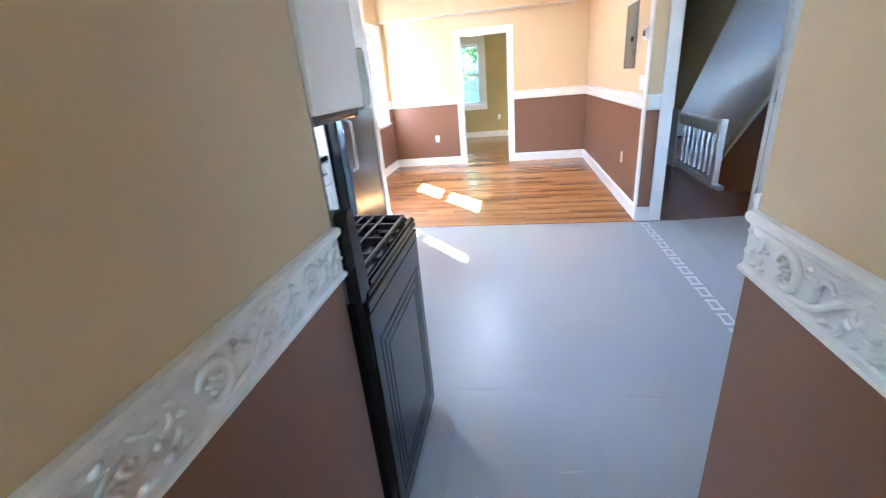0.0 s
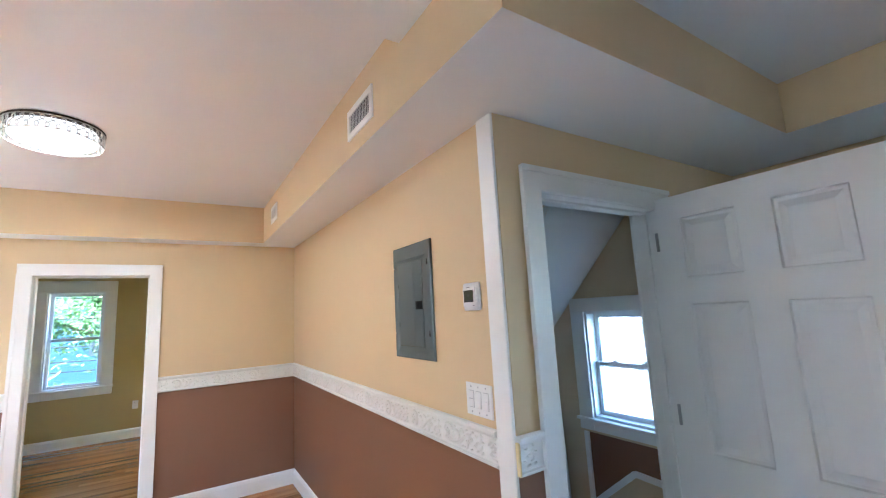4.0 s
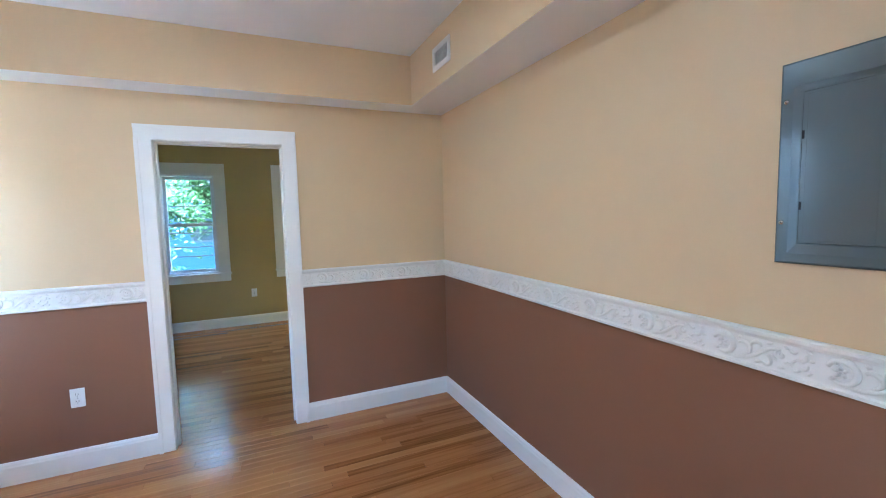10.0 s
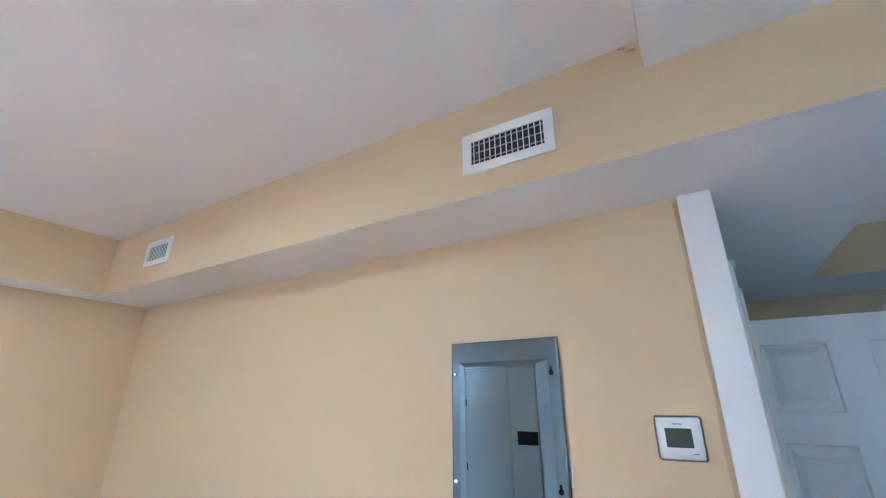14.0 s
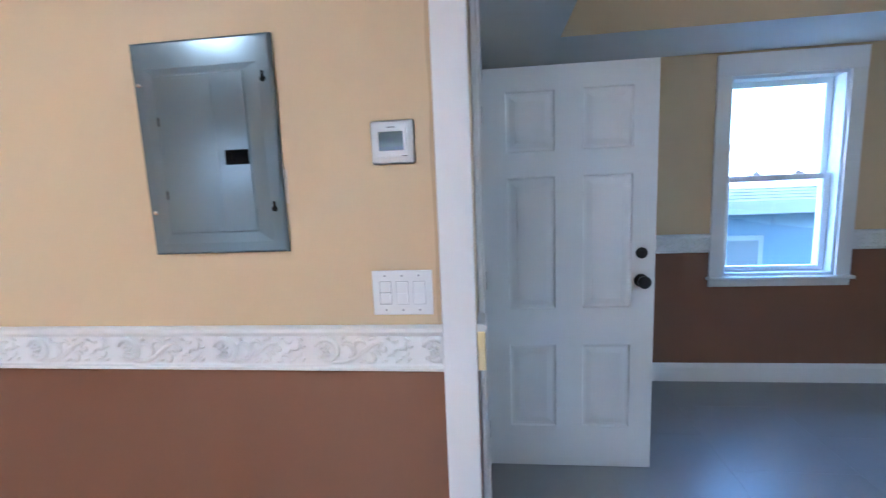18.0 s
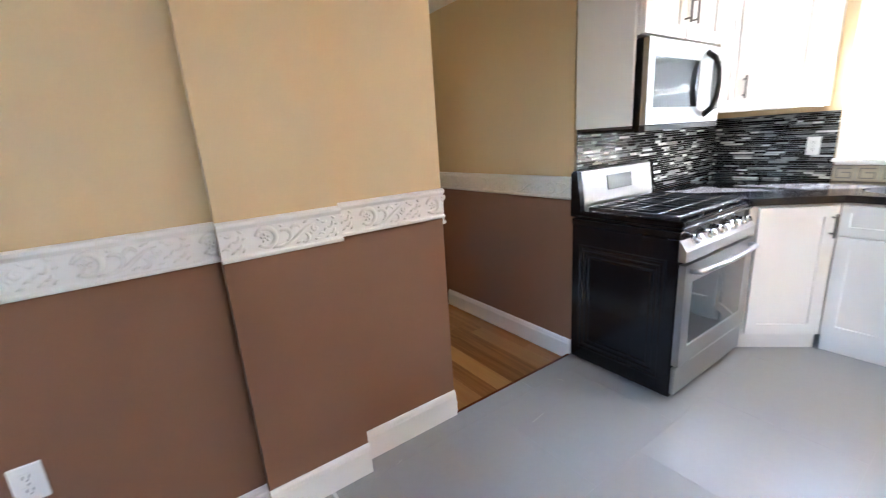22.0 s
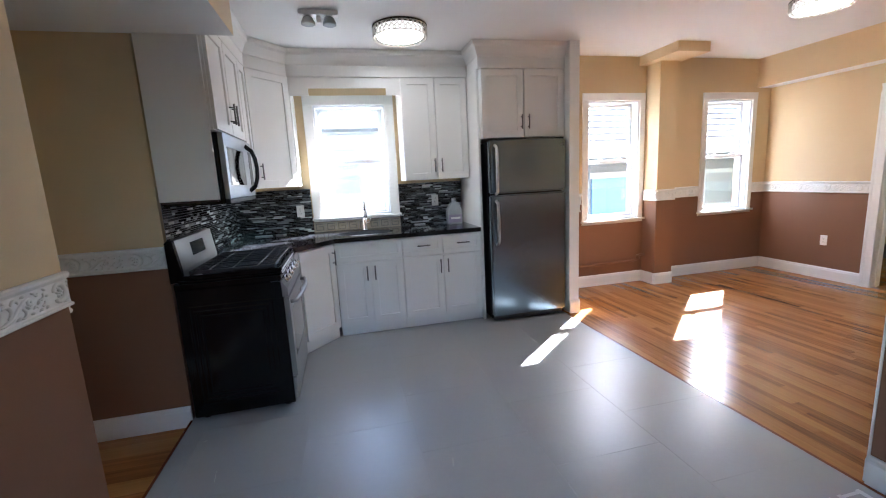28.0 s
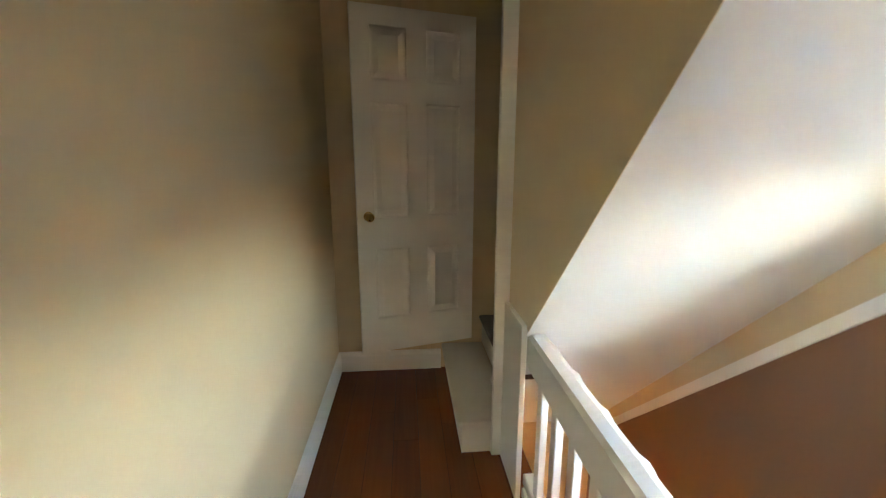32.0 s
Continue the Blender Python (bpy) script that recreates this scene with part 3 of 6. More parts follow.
PITCH = 0.305
motif = bmesh.new()
arc = lambda cx, cz, r, a0, a1, n=14: [(cx + r * math.cos(math.radians(a0 + (a1 - a0) * i / n)), 0, cz + r * math.sin(math.radians(a0 + (a1 - a0) * i / n))) for i in range(n + 1)]
ring = arc(0.048, 0.001, 0.031, 165, -140, 24)
stem = [(0.064, 0, -0.036), (0.090, 0, -0.036), (0.118, 0, -0.029), (0.142, 0, -0.016), (0.162, 0, 0.000), (0.184, 0, 0.015), (0.208, 0, 0.020)]
for pts, thick in ((ring, 0.0085), (stem, 0.0065), (spiral(0.212, 0.006, 0.015, 0.9, 1.6 + 1.8 * math.pi, -1, 16), 0.0055), (arc(0.108, -0.002, 0.020, 130, -80), 0.0068), (arc(0.146, 0.012, 0.015, 190, 10), 0.0055), (arc(0.172, -0.022, 0.014, 80, -120), 0.0055),
                   (arc(0.232, -0.026, 0.011, 150, 20), 0.0042), (arc(0.262, 0.014, 0.013, 30, -130), 0.005), (arc(0.268, -0.010, 0.011, 20, -120), 0.0045), (arc(0.244, 0.030, 0.010, -20, -150), 0.0042)):
    tube(motif, pts, thick, 6, [0.4 + 0.75 * math.sin(math.pi * (0.12 + 0.8 * i / (len(pts) - 1))) for i in range(len(pts))])
for k in range(5):
    a = 0.4 + 2 * math.pi * k / 5
    bud(motif, 0.046 + 0.011 * math.cos(a), 0.001 + 0.011 * math.sin(a), a, 0.015, 0.011, 0.0095)
for dx, dz, a, ln, wd in ((0.046, 0.001, 0.0, 0.010, 0.010), (0.030, -0.022, 0.5, 0.020, 0.010), (0.032, 0.024, -0.6, 0.018, 0.010), (0.100, 0.031, -0.4, 0.014, 0.012), (0.126, 0.008, 1.1, 0.018, 0.010), (0.152, -0.033, 0.3, 0.024, 0.010), (0.196, -0.008, -0.8, 0.022, 0.011),
                          (0.182, 0.032, 0.3, 0.024, 0.010), (0.214, -0.033, 0.1, 0.020, 0.009), (0.226, 0.031, -0.5, 0.016, 0.010), (0.246, -0.004, 0.9, 0.018, 0.010), (0.254, -0.031, 0.4, 0.022, 0.010), (0.280, 0.031, -0.5, 0.020, 0.010), (0.284, -0.030, 0.7, 0.018, 0.010), (0.288, 0.008, 0.2, 0.016, 0.010)):
    bud(motif, dx, dz, a, ln * 1.1, wd * 1.1, 0.0082)
motif.verts.ensure_lookup_table()
MOTIF_V = [v.co.copy() for v in motif.verts]
motif.verts.index_update()
MOTIF_F = [[v.index for v in f.verts] for f in motif.faces]
motif.free()


def floor_height(x):
    """The old kitchen floor climbs a little towards the east wall."""
    return 0.045 * max(0.0, x - 1.6)


def run_pose(x0, y0, x1, y1, rise=0.0):
    """A space with x along the run; its -y looks into the room when the run goes left to right as seen from there."""
    length = math.hypot(x1 - x0, y1 - y0)
    return pose(x0, y0, 0, 0, 0, math.degrees(math.atan2(y1 - y0, x1 - x0))) @ pose(0, 0, 0, 0, -math.degrees(math.atan2(rise, length))), length


def profile_run(bm, length, prof):
    n = len(prof)
    v = [[bm.verts.new((s, y, z)) for y, z in prof] for s in (0, length)]
    for i in range(n):
        bm.faces.new((v[0][i], v[0][(i + 1) % n], v[1][(i + 1) % n], v[1][i]))
    bm.faces.new(v[0][::-1])
    bm.faces.new(v[1])


RAIL = [(0, 1.001), (-0.012, 1.001), (-0.019, 1.005), (-0.019, 1.013), (-0.011, 1.017), (-0.0095, 1.022), (-0.0095, 1.101), (-0.013, 1.106), (-0.017, 1.108), (-0.022, 1.115), (-0.023, 1.125), (-0.016, 1.130), (0, 1.130)]
BASE = [(0, 0), (-0.016, 0), (-0.016, 0.105), (-0.013, 0.112), (-0.012, 0.122), (-0.006, 0.132), (0, 0.134)]
RELIEF = material("white_relief_paint", (0.8, 0.79, 0.75), 0.38, grain=0.02, blotch=0.03, bump=0.1, size=200)


def chair_rail(x0, y0, x1, y1, drop=0.0, relief=True):
    m, length = run_pose(x0, y0, x1, y1)
    m = Matrix.Translation((0, 0, -drop)) @ m
    bm = bmesh.new()
    profile_run(bm, length, RAIL)
    ob = structure("chair_rail", bm, TRIM, "white chair rail moulded with scrolling leaves", "trim")
    ob.matrix_basis = m
    if relief and length > 0.1:
        verts, faces = [], []
        for k in range(-1, int(length / PITCH) + 1):
            start = k * PITCH + 0.09
            keep = [0.004 < start + v.x < length - 0.004 for v in MOTIF_V]
            base = len(verts)
            verts += [(start + v.x, -0.0095 + v.y * 1.05, 1.0615 + v.z) for v in MOTIF_V]
            faces += [[base + i for i in f] for f in MOTIF_F if all(keep[i] for i in f)]
        me = bpy.data.meshes.new("scrollwork")
        me.from_pydata(verts, [], faces)
        me.polygons.foreach_set("use_smooth", [True] * len(me.polygons))
        me.materials.append(RELIEF)
        part("scrollwork", me, RELIEF, ob, "raised scroll and leaf relief")


def baseboard(x0, y0, x1, y1, drop=0.0):
    on_tile = y0 < DY + 0.001 and y1 < DY + 0.001
    z0, z1 = (floor_height(x0), floor_height(x1)) if on_tile else (0.0, 0.0)
    m, length = run_pose(x0, y0, x1, y1, z1 - z0)
    m = Matrix.Translation((0, 0, z0 - drop)) @ m
    bm = bmesh.new()
    profile_run(bm, length, BASE)
    ob = structure("baseboard", bm, TRIM, "white painted baseboard with a moulded top", "trim")
    ob.matrix_basis = m


# runs go left to right as seen from the room
for run in ((PX, F, PX, DY + 0.092), (0.12, F, PX, F), (W, F, -0.815, F), (W, 8.655, W, F), (W, 7.275, W, 7.837), (-1.745, 7.03, -1.745, 7.275), (W, 7.03, -1.745, 7.03), (W, 5.68, W, 6.185),
            (PX - 0.004, DY, 1.357, DY), (2.368, DY, E_, DY), (E_, 3.165, E_, S), (E_, DY, E_, 4.045), (E_, S, 1.497, S), (1.499, 2.522, 1.103, 2.522), (1.105, 2.455, 0.606, 2.455), (0.608, 2.455, 0.608, 0.0, 0.03), (-0.293, 0.03, -0.293, 2.458, 0.042),
            (-1.19, 5.68, W, 5.68)):
    chair_rail(*run)
for run in ((PX, F, PX, DY), (0.12, F, PX, F), (W, F, -0.815, F), (W, 7.275, W, F), (-1.745, 7.03, -1.745, 7.275), (W, 7.03, -1.745, 7.03), (-1.745, 7.275, W, 7.275), (W, 5.68, W, 7.03), (PX, DY, 1.357, DY), (2.368, DY, E_, DY), (E_, DY, E_, S),
            (E_, S, 1.6, S), (1.6, S, 1.497, S), (1.499, 2.522, 1.103, 2.522), (1.105, 2.455, 0.606, 2.455), (0.608, 2.455, 0.608, 0.0, 0.04), (-0.293, 1.19, -0.293, 2.458, 0.042), (-1.19, 5.68, W, 5.68), (-1.19, 5.58, -1.19, 5.68),
            (-2.3, 12.2, 1.4, 12.2), (PX + 0.15, DY + 0.13, PX + 0.15, 8.955), (PX + 0.15, 8.955, 2.07, 8.955)):
    baseboard(*run)
# splintered piece beside the stair door, bare wood showing
BARE = material("bare_yellow_wood", (0.75, 0.62, 0.33), 0.7, grain=0.12, size=90)
bm = block(1.2375, 1.2455, DY - 0.022, DY - 0.001, 1.004, 1.112, 0.003)
tagged(new("broken_rail_end", mesh("broken_rail_end", bm, BARE)), "splintered yellow bare-wood end of the chair rail", "trim", "", "structure")

# ---------------------------------------------------------------- stairs
STEP = material("white_step_paint", (0.74, 0.72, 0.66), 0.4, grain=0.03, blotch=0.05)
TREAD = material("dark_stair_tread", (0.05, 0.018, 0.008), 0.3, grain=0.15, size=30)
steps = thing("staircase_up", pose(0, 0, 0), "white painted first step and dark treads turning upstairs", "stairs")
part("riser", block(2.10, 2.34, 8.10, 8.95, 0.0, 0.150, 0.002), STEP, steps)
part("tread", block(2.075, 2.345, 8.075, 8.95, 0.150, 0.175, 0.006), STEP, steps)
for k in range(1, 5):
    part("riser", block(2.345 + 0.23 * (k - 1), 2.36 + 0.23 * (k - 1), 8.14, 8.95, 0.175 + 0.19 * (k - 1), 0.34 + 0.19 * (k - 1), 0.002), STEP, steps)
    part("tread", block(2.325 + 0.23 * (k - 1), 2.6 + 0.23 * (k - 1), 8.14, 8.95, 0.34 + 0.19 * (k - 1), 0.365 + 0.19 * (k - 1), 0.006), TREAD, steps, "dark stained tread")
structure("upper_stair_jamb", block(SX - 0.062, SX + 0.03, 8.07, 8.10, 0.0, 2.33, 0.003), TRIM, "white painted jamb of the upper stair", "trim")
structure("upper_stair_skirt", block(SX - 0.02, SX + 0.002, 7.80, 8.08, 0.0, 0.76, 0.002), STEP, "white painted skirt board", "trim")
down = thing("staircase_down", pose(0, 0, 0), "brown stairs going down beneath the sloping soffit", "stairs")
for k in range(13):
    y, z = 6.46 + 0.215 * k, -0.2 * (k + 1)
    part("tread", block(2.42, E_ - 0.02, y - 0.02, y + 0.23, z - 0.03, z, 0.005), LAMINATE, down)
    part("riser", block(2.42, E_ - 0.02, y, y + 0.02, z, z + 0.17, 0.002), STEP, down)
rail = thing("stair_railing", pose(0, 0, 0), "white painted wooden railing with square balusters", "railing")
part("newel_post", block(2.302, 2.372, 6.605, 6.680, 0.0, 0.715, 0.006), TRIM, rail)
part("newel_cap", block(2.296, 2.378, 6.598, 6.687, 0.715, 0.748, 0.01, 2), TRIM, rail)
bm = bmesh.new()
ring = []
for y, x, lump in [(6.687 + 1.133 * i / 60, 2.337 + 0.010 * i / 60, 0.007 * max(0.0, math.sin(i * 0.62)) ** 3) for i in range(61)]:
    ring.append([bm.verts.new((x + dx, y, z)) for dx, z in ((-0.036, 0.588), (-0.036, 0.706), (-0.026, 0.722), (0.008, 0.726 + 0.4 * lump), (0.03 + 0.5 * lump, 0.716 + lump), (0.036 + lump, 0.702), (0.036, 0.588))])
for a, b in zip(ring, ring[1:]):
    for k in range(7):
        bm.faces.new((a[k], b[k], b[(k + 1) % 7], a[(k + 1) % 7]))
bm.faces.new(ring[0])
bm.faces.new(ring[-1][::-1])
bmesh.ops.recalc_face_normals(bm, faces=bm.faces[:])
part("handrail", bm, TRIM, rail, "thick painted handrail with lumpy edge")
part("bottom_rail", block(2.316, 2.366, 6.68, 7.82, 0.06, 0.11, 0.005), TRIM, rail)
part("floor_plate", block(2.312, 2.395, 6.50, 7.82, 0.0, 0.045, 0.005), TRIM, rail)
for k in range(7):
    y = 6.80 + 0.145 * k
    part("baluster", block(2.324, 2.352, y, y + 0.045, 0.11, 0.592, 0.003), TRIM, rail)
bm = bmesh.new()
sheet(bm, [(2.40, 6.44, -0.005), (2.40, 8.955, -0.005), (2.40, 8.955, -3), (2.40, 6.44, -3)])
sheet(bm, [(2.385, 6.44, -0.005), (2.385, 8.955, -0.005), (2.385, 8.955, -3), (2.385, 6.44, -3)])
structure("wall_stairwell", bm, TAN, "tan painted stairwell wall below the railing", "wall")
structure("wall_stairwell_near", block(2.40, E_, 6.40, 6.44, -3, -0.02, 0), BEIGE, "beige wall below the landing edge", "wall")
# trim and brown panels on the stair wall
bm = bmesh.new()
EX = E_ - 0.003
sheet(bm, [(EX, 7.215, 1.08), (EX, 7.165, -0.31), (EX, 8.955, -1.87), (EX, 8.955, -0.56)])
sheet(bm, [(EX, 6.91, 0.51), (EX, 5.70, 0.51), (EX, 5.70, 0.25), (EX, 6.50, 0.29), (EX, 6.91, -0.05)])
structure("stair_panel_paint", bm, BROWN, "brown painted panels on the stair wall", "wall")
for a, b in (((7.215, 1.11), (8.955, -0.565)), ((7.215, 1.11), (7.165, -0.31)), ((7.165, -0.31), (8.955, -1.87)), ((6.91, 0.51), (6.91, -0.05)), ((6.91, -0.05), (6.50, 0.29)), ((6.50, 0.29), (5.7, 0.25))):
    bm = bmesh.new()
    dy, dz = b[0] - a[0], b[1] - a[1]
    q = math.hypot(dy, dz)
    ny, nz = -dz / q * 0.022, dy / q * 0.022
    lo = [(EX, a[0] + ny, a[1] + nz), (EX, b[0] + ny, b[1] + nz), (EX, b[0] - ny, b[1] - nz), (EX, a[0] - ny, a[1] - nz)]
    hi = [(x - 0.015, y, z) for x, y, z in lo]
    sheet(bm, hi)
    for i in range(4):
        sheet(bm, [lo[i], lo[(i + 1) % 4], hi[(i + 1) % 4], hi[i]])
    structure("stair_panel_trim", bm, TRIM, "white painted panel trim on the stair wall", "trim")

# ---------------------------------------------------------------- kitchen
GRANITE = material("black_granite", (0.012, 0.012, 0.014), 0.07, grain=0.35, size=260, blotch=0.1, coat=0.3)
BLACK_ENAMEL = material("black_enamel", (0.005, 0.005, 0.006), 0.16, spec=0.35)
CAST = material("cast_iron", (0.045, 0.046, 0.05), 0.2, 0.0, grain=0.2, bump=0.1, size=120, spec=1.0)
DARK_GLASS = material("black_oven_glass", (0.01, 0.01, 0.012), 0.05, coat=0.5)
FRIDGE = material("dark_stainless", (0.21, 0.27, 0.325), 0.2, 1.0, grain=0.03, size=120, blotch=0.02)
NICKEL = material("brushed_nickel", (0.20, 0.19, 0.18), 0.36, 1.0, grain=0.04, size=200)
CHROME = material("polished_chrome", (0.75, 0.75, 0.76), 0.08, 1.0)
WHITE_PLASTIC = material("white_plastic", (0.82, 0.82, 0.8), 0.3)
SLOT = material("dark_slot", (0.03, 0.03, 0.03), 0.5)
DISPLAY = material("grey_display", (0.06, 0.07, 0.075), 0.1)
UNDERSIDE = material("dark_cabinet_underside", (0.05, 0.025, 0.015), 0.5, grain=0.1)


def bar_handle(parent, x, z, length=0.13, upright=True, out=0.032):
    bm = bmesh.new()
    h = length / 2
    a, b = ((x, -out, z - h), (x, -out, z + h)) if upright else ((x - h, -out, z), (x + h, -out, z))
    rod(bm, a, b, 0.006, 10)
    for f in (0.16, 0.84):
        q = [a[i] + (b[i] - a[i]) * f for i in range(3)]
        rod(bm, (q[0], 0.0, q[2]), (q[0], -out, q[2]), 0.0045, 8)
    part("handle", bm, NICKEL, parent, "dark brushed nickel bar handle")


def shaker(parent, x0, x1, z0, z1, name="door", stile=0.058, handle=None, upright=True):
    """A framed front on a cabinet whose face lies at y = 0."""
    w, h = x1 - x0, z1 - z0
    bm = slab(w - 0.009, h - 0.009, 0.019, [(stile, w - 0.009 - stile, stile, h - 0.009 - stile)], SHAKER, both=False)
    d = part(name, bm, CABINET, parent, "", pose(x0 + 0.0045, -0.0205, z0 + 0.0045))
    if handle:
        bar_handle(d, handle[0] - x0, handle[1] - z0, 0.13 if upright else 0.12, upright)
    return d


def cabinet(name, m, w, d, z0, z1, label, toe=False):
    c = thing(name, m, label, "cabinet", "kitchen cabinets")
    for name, x0, x1, y0, y1, a, b in (("side_board", 0, 0.016, 0, d, z0, z1), ("side_board", w - 0.016, w, 0, d, z0, z1), ("back_board", 0.016, w - 0.016, d - 0.01, d, z0, z1),
                                       ("bottom_board", 0.016, w - 0.016, 0, d - 0.01, z0, z0 + 0.016), ("top_board", 0.016, w - 0.016, 0, d - 0.01, z1 - 0.016, z1), ("face_board", 0.016, w - 0.016, 0.0, 0.018, z0 + 0.016, z1 - 0.016)):
        part(name, block(x0, x1, y0, y1, a, b, 0), CABINET, c)
    if toe:
        part("toe_kick", block(0, w, 0.035, 0.05, 0.0, z0, 0.001), CABINET, c)
    return c


XF = -1.365   # faces of the base units along the west wall
c = cabinet("sink_cabinet", pose(XF, 3.37, 0, 0, 0, 90), 0.60, 0.59, 0.10, 0.875, "white shaker sink cabinet with two doors")
part("toe_kick", block(0, 0.60, 0.03, 0.05, 0.0, 0.10, 0.001), CABINET, c)
shaker(c, 0.0, 0.60, 0.70, 0.865, "false_front", 0.04)
shaker(c, 0.0, 0.30, 0.11, 0.69, handle=(0.265, 0.58))
shaker(c, 0.30, 0.60, 0.11, 0.69, handle=(0.335, 0.58))
c = cabinet("drawer_cabinet", pose(XF, 3.972, 0, 0, 0, 90), 0.76, 0.59, 0.10, 0.875, "white shaker base cabinet with two drawers over two doors")
part("toe_kick", block(0, 0.76, 0.03, 0.05, 0.0, 0.10, 0.001), CABINET, c)
for a in (0.0, 0.38):
    d = shaker(c, a, a + 0.38, 0.70, 0.865, "drawer", 0.04, handle=(a + 0.19, 0.785), upright=False)
shaker(c, 0.0, 0.38, 0.11, 0.69, handle=(0.345, 0.58))
shaker(c, 0.38, 0.76, 0.11, 0.69, handle=(0.415, 0.58))
DIAG_A, DIAG_B = Vector((-1.021, 3.055)), Vector((-1.365, 3.368))
ang = math.degrees(math.atan2(DIAG_B.y - DIAG_A.y, DIAG_B.x - DIAG_A.x))
dl = (DIAG_B - DIAG_A).length
c = thing("corner_cabinet", pose(DIAG_A.x, DIAG_A.y, 0, 0, 0, ang), "white diagonal corner base cabinet with one door", "cabinet", "kitchen cabinets")
part("body", block(0.0, dl, 0.0, 0.30, 0.10, 0.875, 0.001), CABINET, c)
part("toe_kick", block(0.0, dl, 0.03, 0.05, 0.0, 0.10, 0.001), CABINET, c)
shaker(c, 0.05, dl - 0.02, 0.11, 0.865, handle=(dl - 0.055, 0.75))

# worktop with an oval sink
bm = bmesh.new()
outer = [(-0.998, 2.478), (-0.998, 3.07), (-1.34, 3.385), (-1.34, 4.732), (-1.962, 4.732), (-1.962, 2.478)]
inner = [(-1.62 + 0.19 * math.cos(2 * math.pi * k / 32), 3.66 + 0.27 * math.sin(2 * math.pi * k / 32)) for k in range(32)]
edges = []
for loop in (outer, inner):
    vs = [bm.verts.new((x, y, 0.876)) for x, y in loop]
    edges += [bm.edges.new((vs[i], vs[(i + 1) % len(vs)])) for i in range(len(vs))]
bmesh.ops.triangle_fill(bm, use_beauty=True, edges=edges)
ex = bmesh.ops.extrude_face_region(bm, geom=bm.faces[:])
bmesh.ops.translate(bm, verts=[g for g in ex["geom"] if isinstance(g, bmesh.types.BMVert)], vec=(0, 0, 0.039))
tagged(new("worktop", mesh("worktop", bm, GRANITE)), "polished black granite worktop turning round the corner", "worktop")
sink = thing("sink", pose(-1.62, 3.66, 0.874), "oval stainless steel undermount sink in the worktop", "sink")
bm = bmesh.new()
rings = []
for f, z in ((1.04, 0.0), (1.0, -0.01), (0.97, -0.12), (0.85, -0.16), (0.3, -0.17), (0.1, -0.172)):
    rings.append([bm.verts.new((0.19 * f * math.cos(2 * math.pi * k / 32), 0.27 * f * math.sin(2 * math.pi * k / 32), z)) for k in range(32)])
for a, b in zip(rings, rings[1:]):
    for k in range(32):
        bm.faces.new((a[k], a[(k + 1) % 32], b[(k + 1) % 32], b[k])).smooth = True
bm.faces.new(rings[-1])
part("bowl", bm, STEEL, sink)
bm = bmesh.new()
lathe(bm, [(0.04, -0.171), (0.04, -0.167), (0.03, -0.165)], sides=16)
part("drain", bm, CHROME, sink)
tap = thing("faucet", pose(-1.86, 3.68, 0.915), "chrome pull-down kitchen faucet behind the sink", "faucet")
bm = bmesh.new()
lathe(bm, [(0.03, 0), (0.03, 0.006), (0.022, 0.012), (0.02, 0.10), (0.014, 0.115)], sides=18)
part("base", bm, CHROME, tap)
bm = bmesh.new()
tube(bm, [(0, 0, 0.10), (0, 0, 0.22), (0.01, 0, 0.265), (0.04, 0, 0.295), (0.08, 0, 0.30), (0.12, 0, 0.28), (0.14, 0, 0.24), (0.145, 0, 0.20)], 0.012, 10)
part("spout", bm, CHROME, tap)
bm = bmesh.new()
lathe(bm, [(0.012, 0.21), (0.018, 0.20), (0.02, 0.14), (0.016, 0.132)], (0.145, 0, 0), 14)
part("spray_head", bm, CHROME, tap)
bm = bmesh.new()
rod(bm, (0, 0.018, 0.07), (0, 0.045, 0.075), 0.008)
tube(bm, [(0, 0.04, 0.075), (0, 0.055, 0.10), (0, 0.06, 0.13)], 0.005)
part("lever", bm, CHROME, tap)

# upper cabinets
UB, UT = 1.385, 2.33
c = cabinet("wall_cabinet", pose(-1.64, 4.09, 0, 0, 0, 90), 0.64, 0.325, UB, UT, "white shaker wall cabinet with two doors")
shaker(c, 0.0, 0.32, UB, UT, handle=(0.285, UB + 0.13))
shaker(c, 0.32, 0.64, UB, UT, handle=(0.355, UB + 0.13))
c = over_range = cabinet("range_cabinet", pose(-0.300, 2.80, 0, 0, 0, 180), 0.76, 0.325, 1.735, UT, "white shaker cabinet over the microwave")
shaker(c, 0.0, 0.38, 1.735, UT, handle=(0.345, 1.865))
shaker(c, 0.38, 0.76, 1.735, UT, handle=(0.415, 1.865))
c = cabinet("narrow_cabinet", pose(-1.062, 2.80, 0, 0, 0, 180), 0.242, 0.325, UB, UT, "narrow white shaker wall cabinet")
shaker(c, 0.0, 0.242, UB, UT)
# The thin board is coloured dark brown; other cabinet undersides stay white.
for name, me, mat, label in (("end_panel", block(-0.300, -0.284, 2.472, 2.785, 1.338, 2.235, 0.001), CABINET, "plain white end panel"), ("underside_board", block(-1.05, -0.302, 2.474, 2.77, 1.325, 1.336, 0.001), UNDERSIDE, "thin board coloured dark brown")):
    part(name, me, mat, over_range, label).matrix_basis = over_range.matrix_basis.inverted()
UA, UB2 = Vector((-1.304, 2.80)), Vector((-1.64, 3.10))
dl2 = (UB2 - UA).length
ang2 = math.degrees(math.atan2(UB2.y - UA.y, UB2.x - UA.x))
c = thing("corner_wall_cabinet", pose(UA.x, UA.y, 0, 0, 0, ang2), "white diagonal corner wall cabinet with one door", "cabinet", "kitchen cabinets")
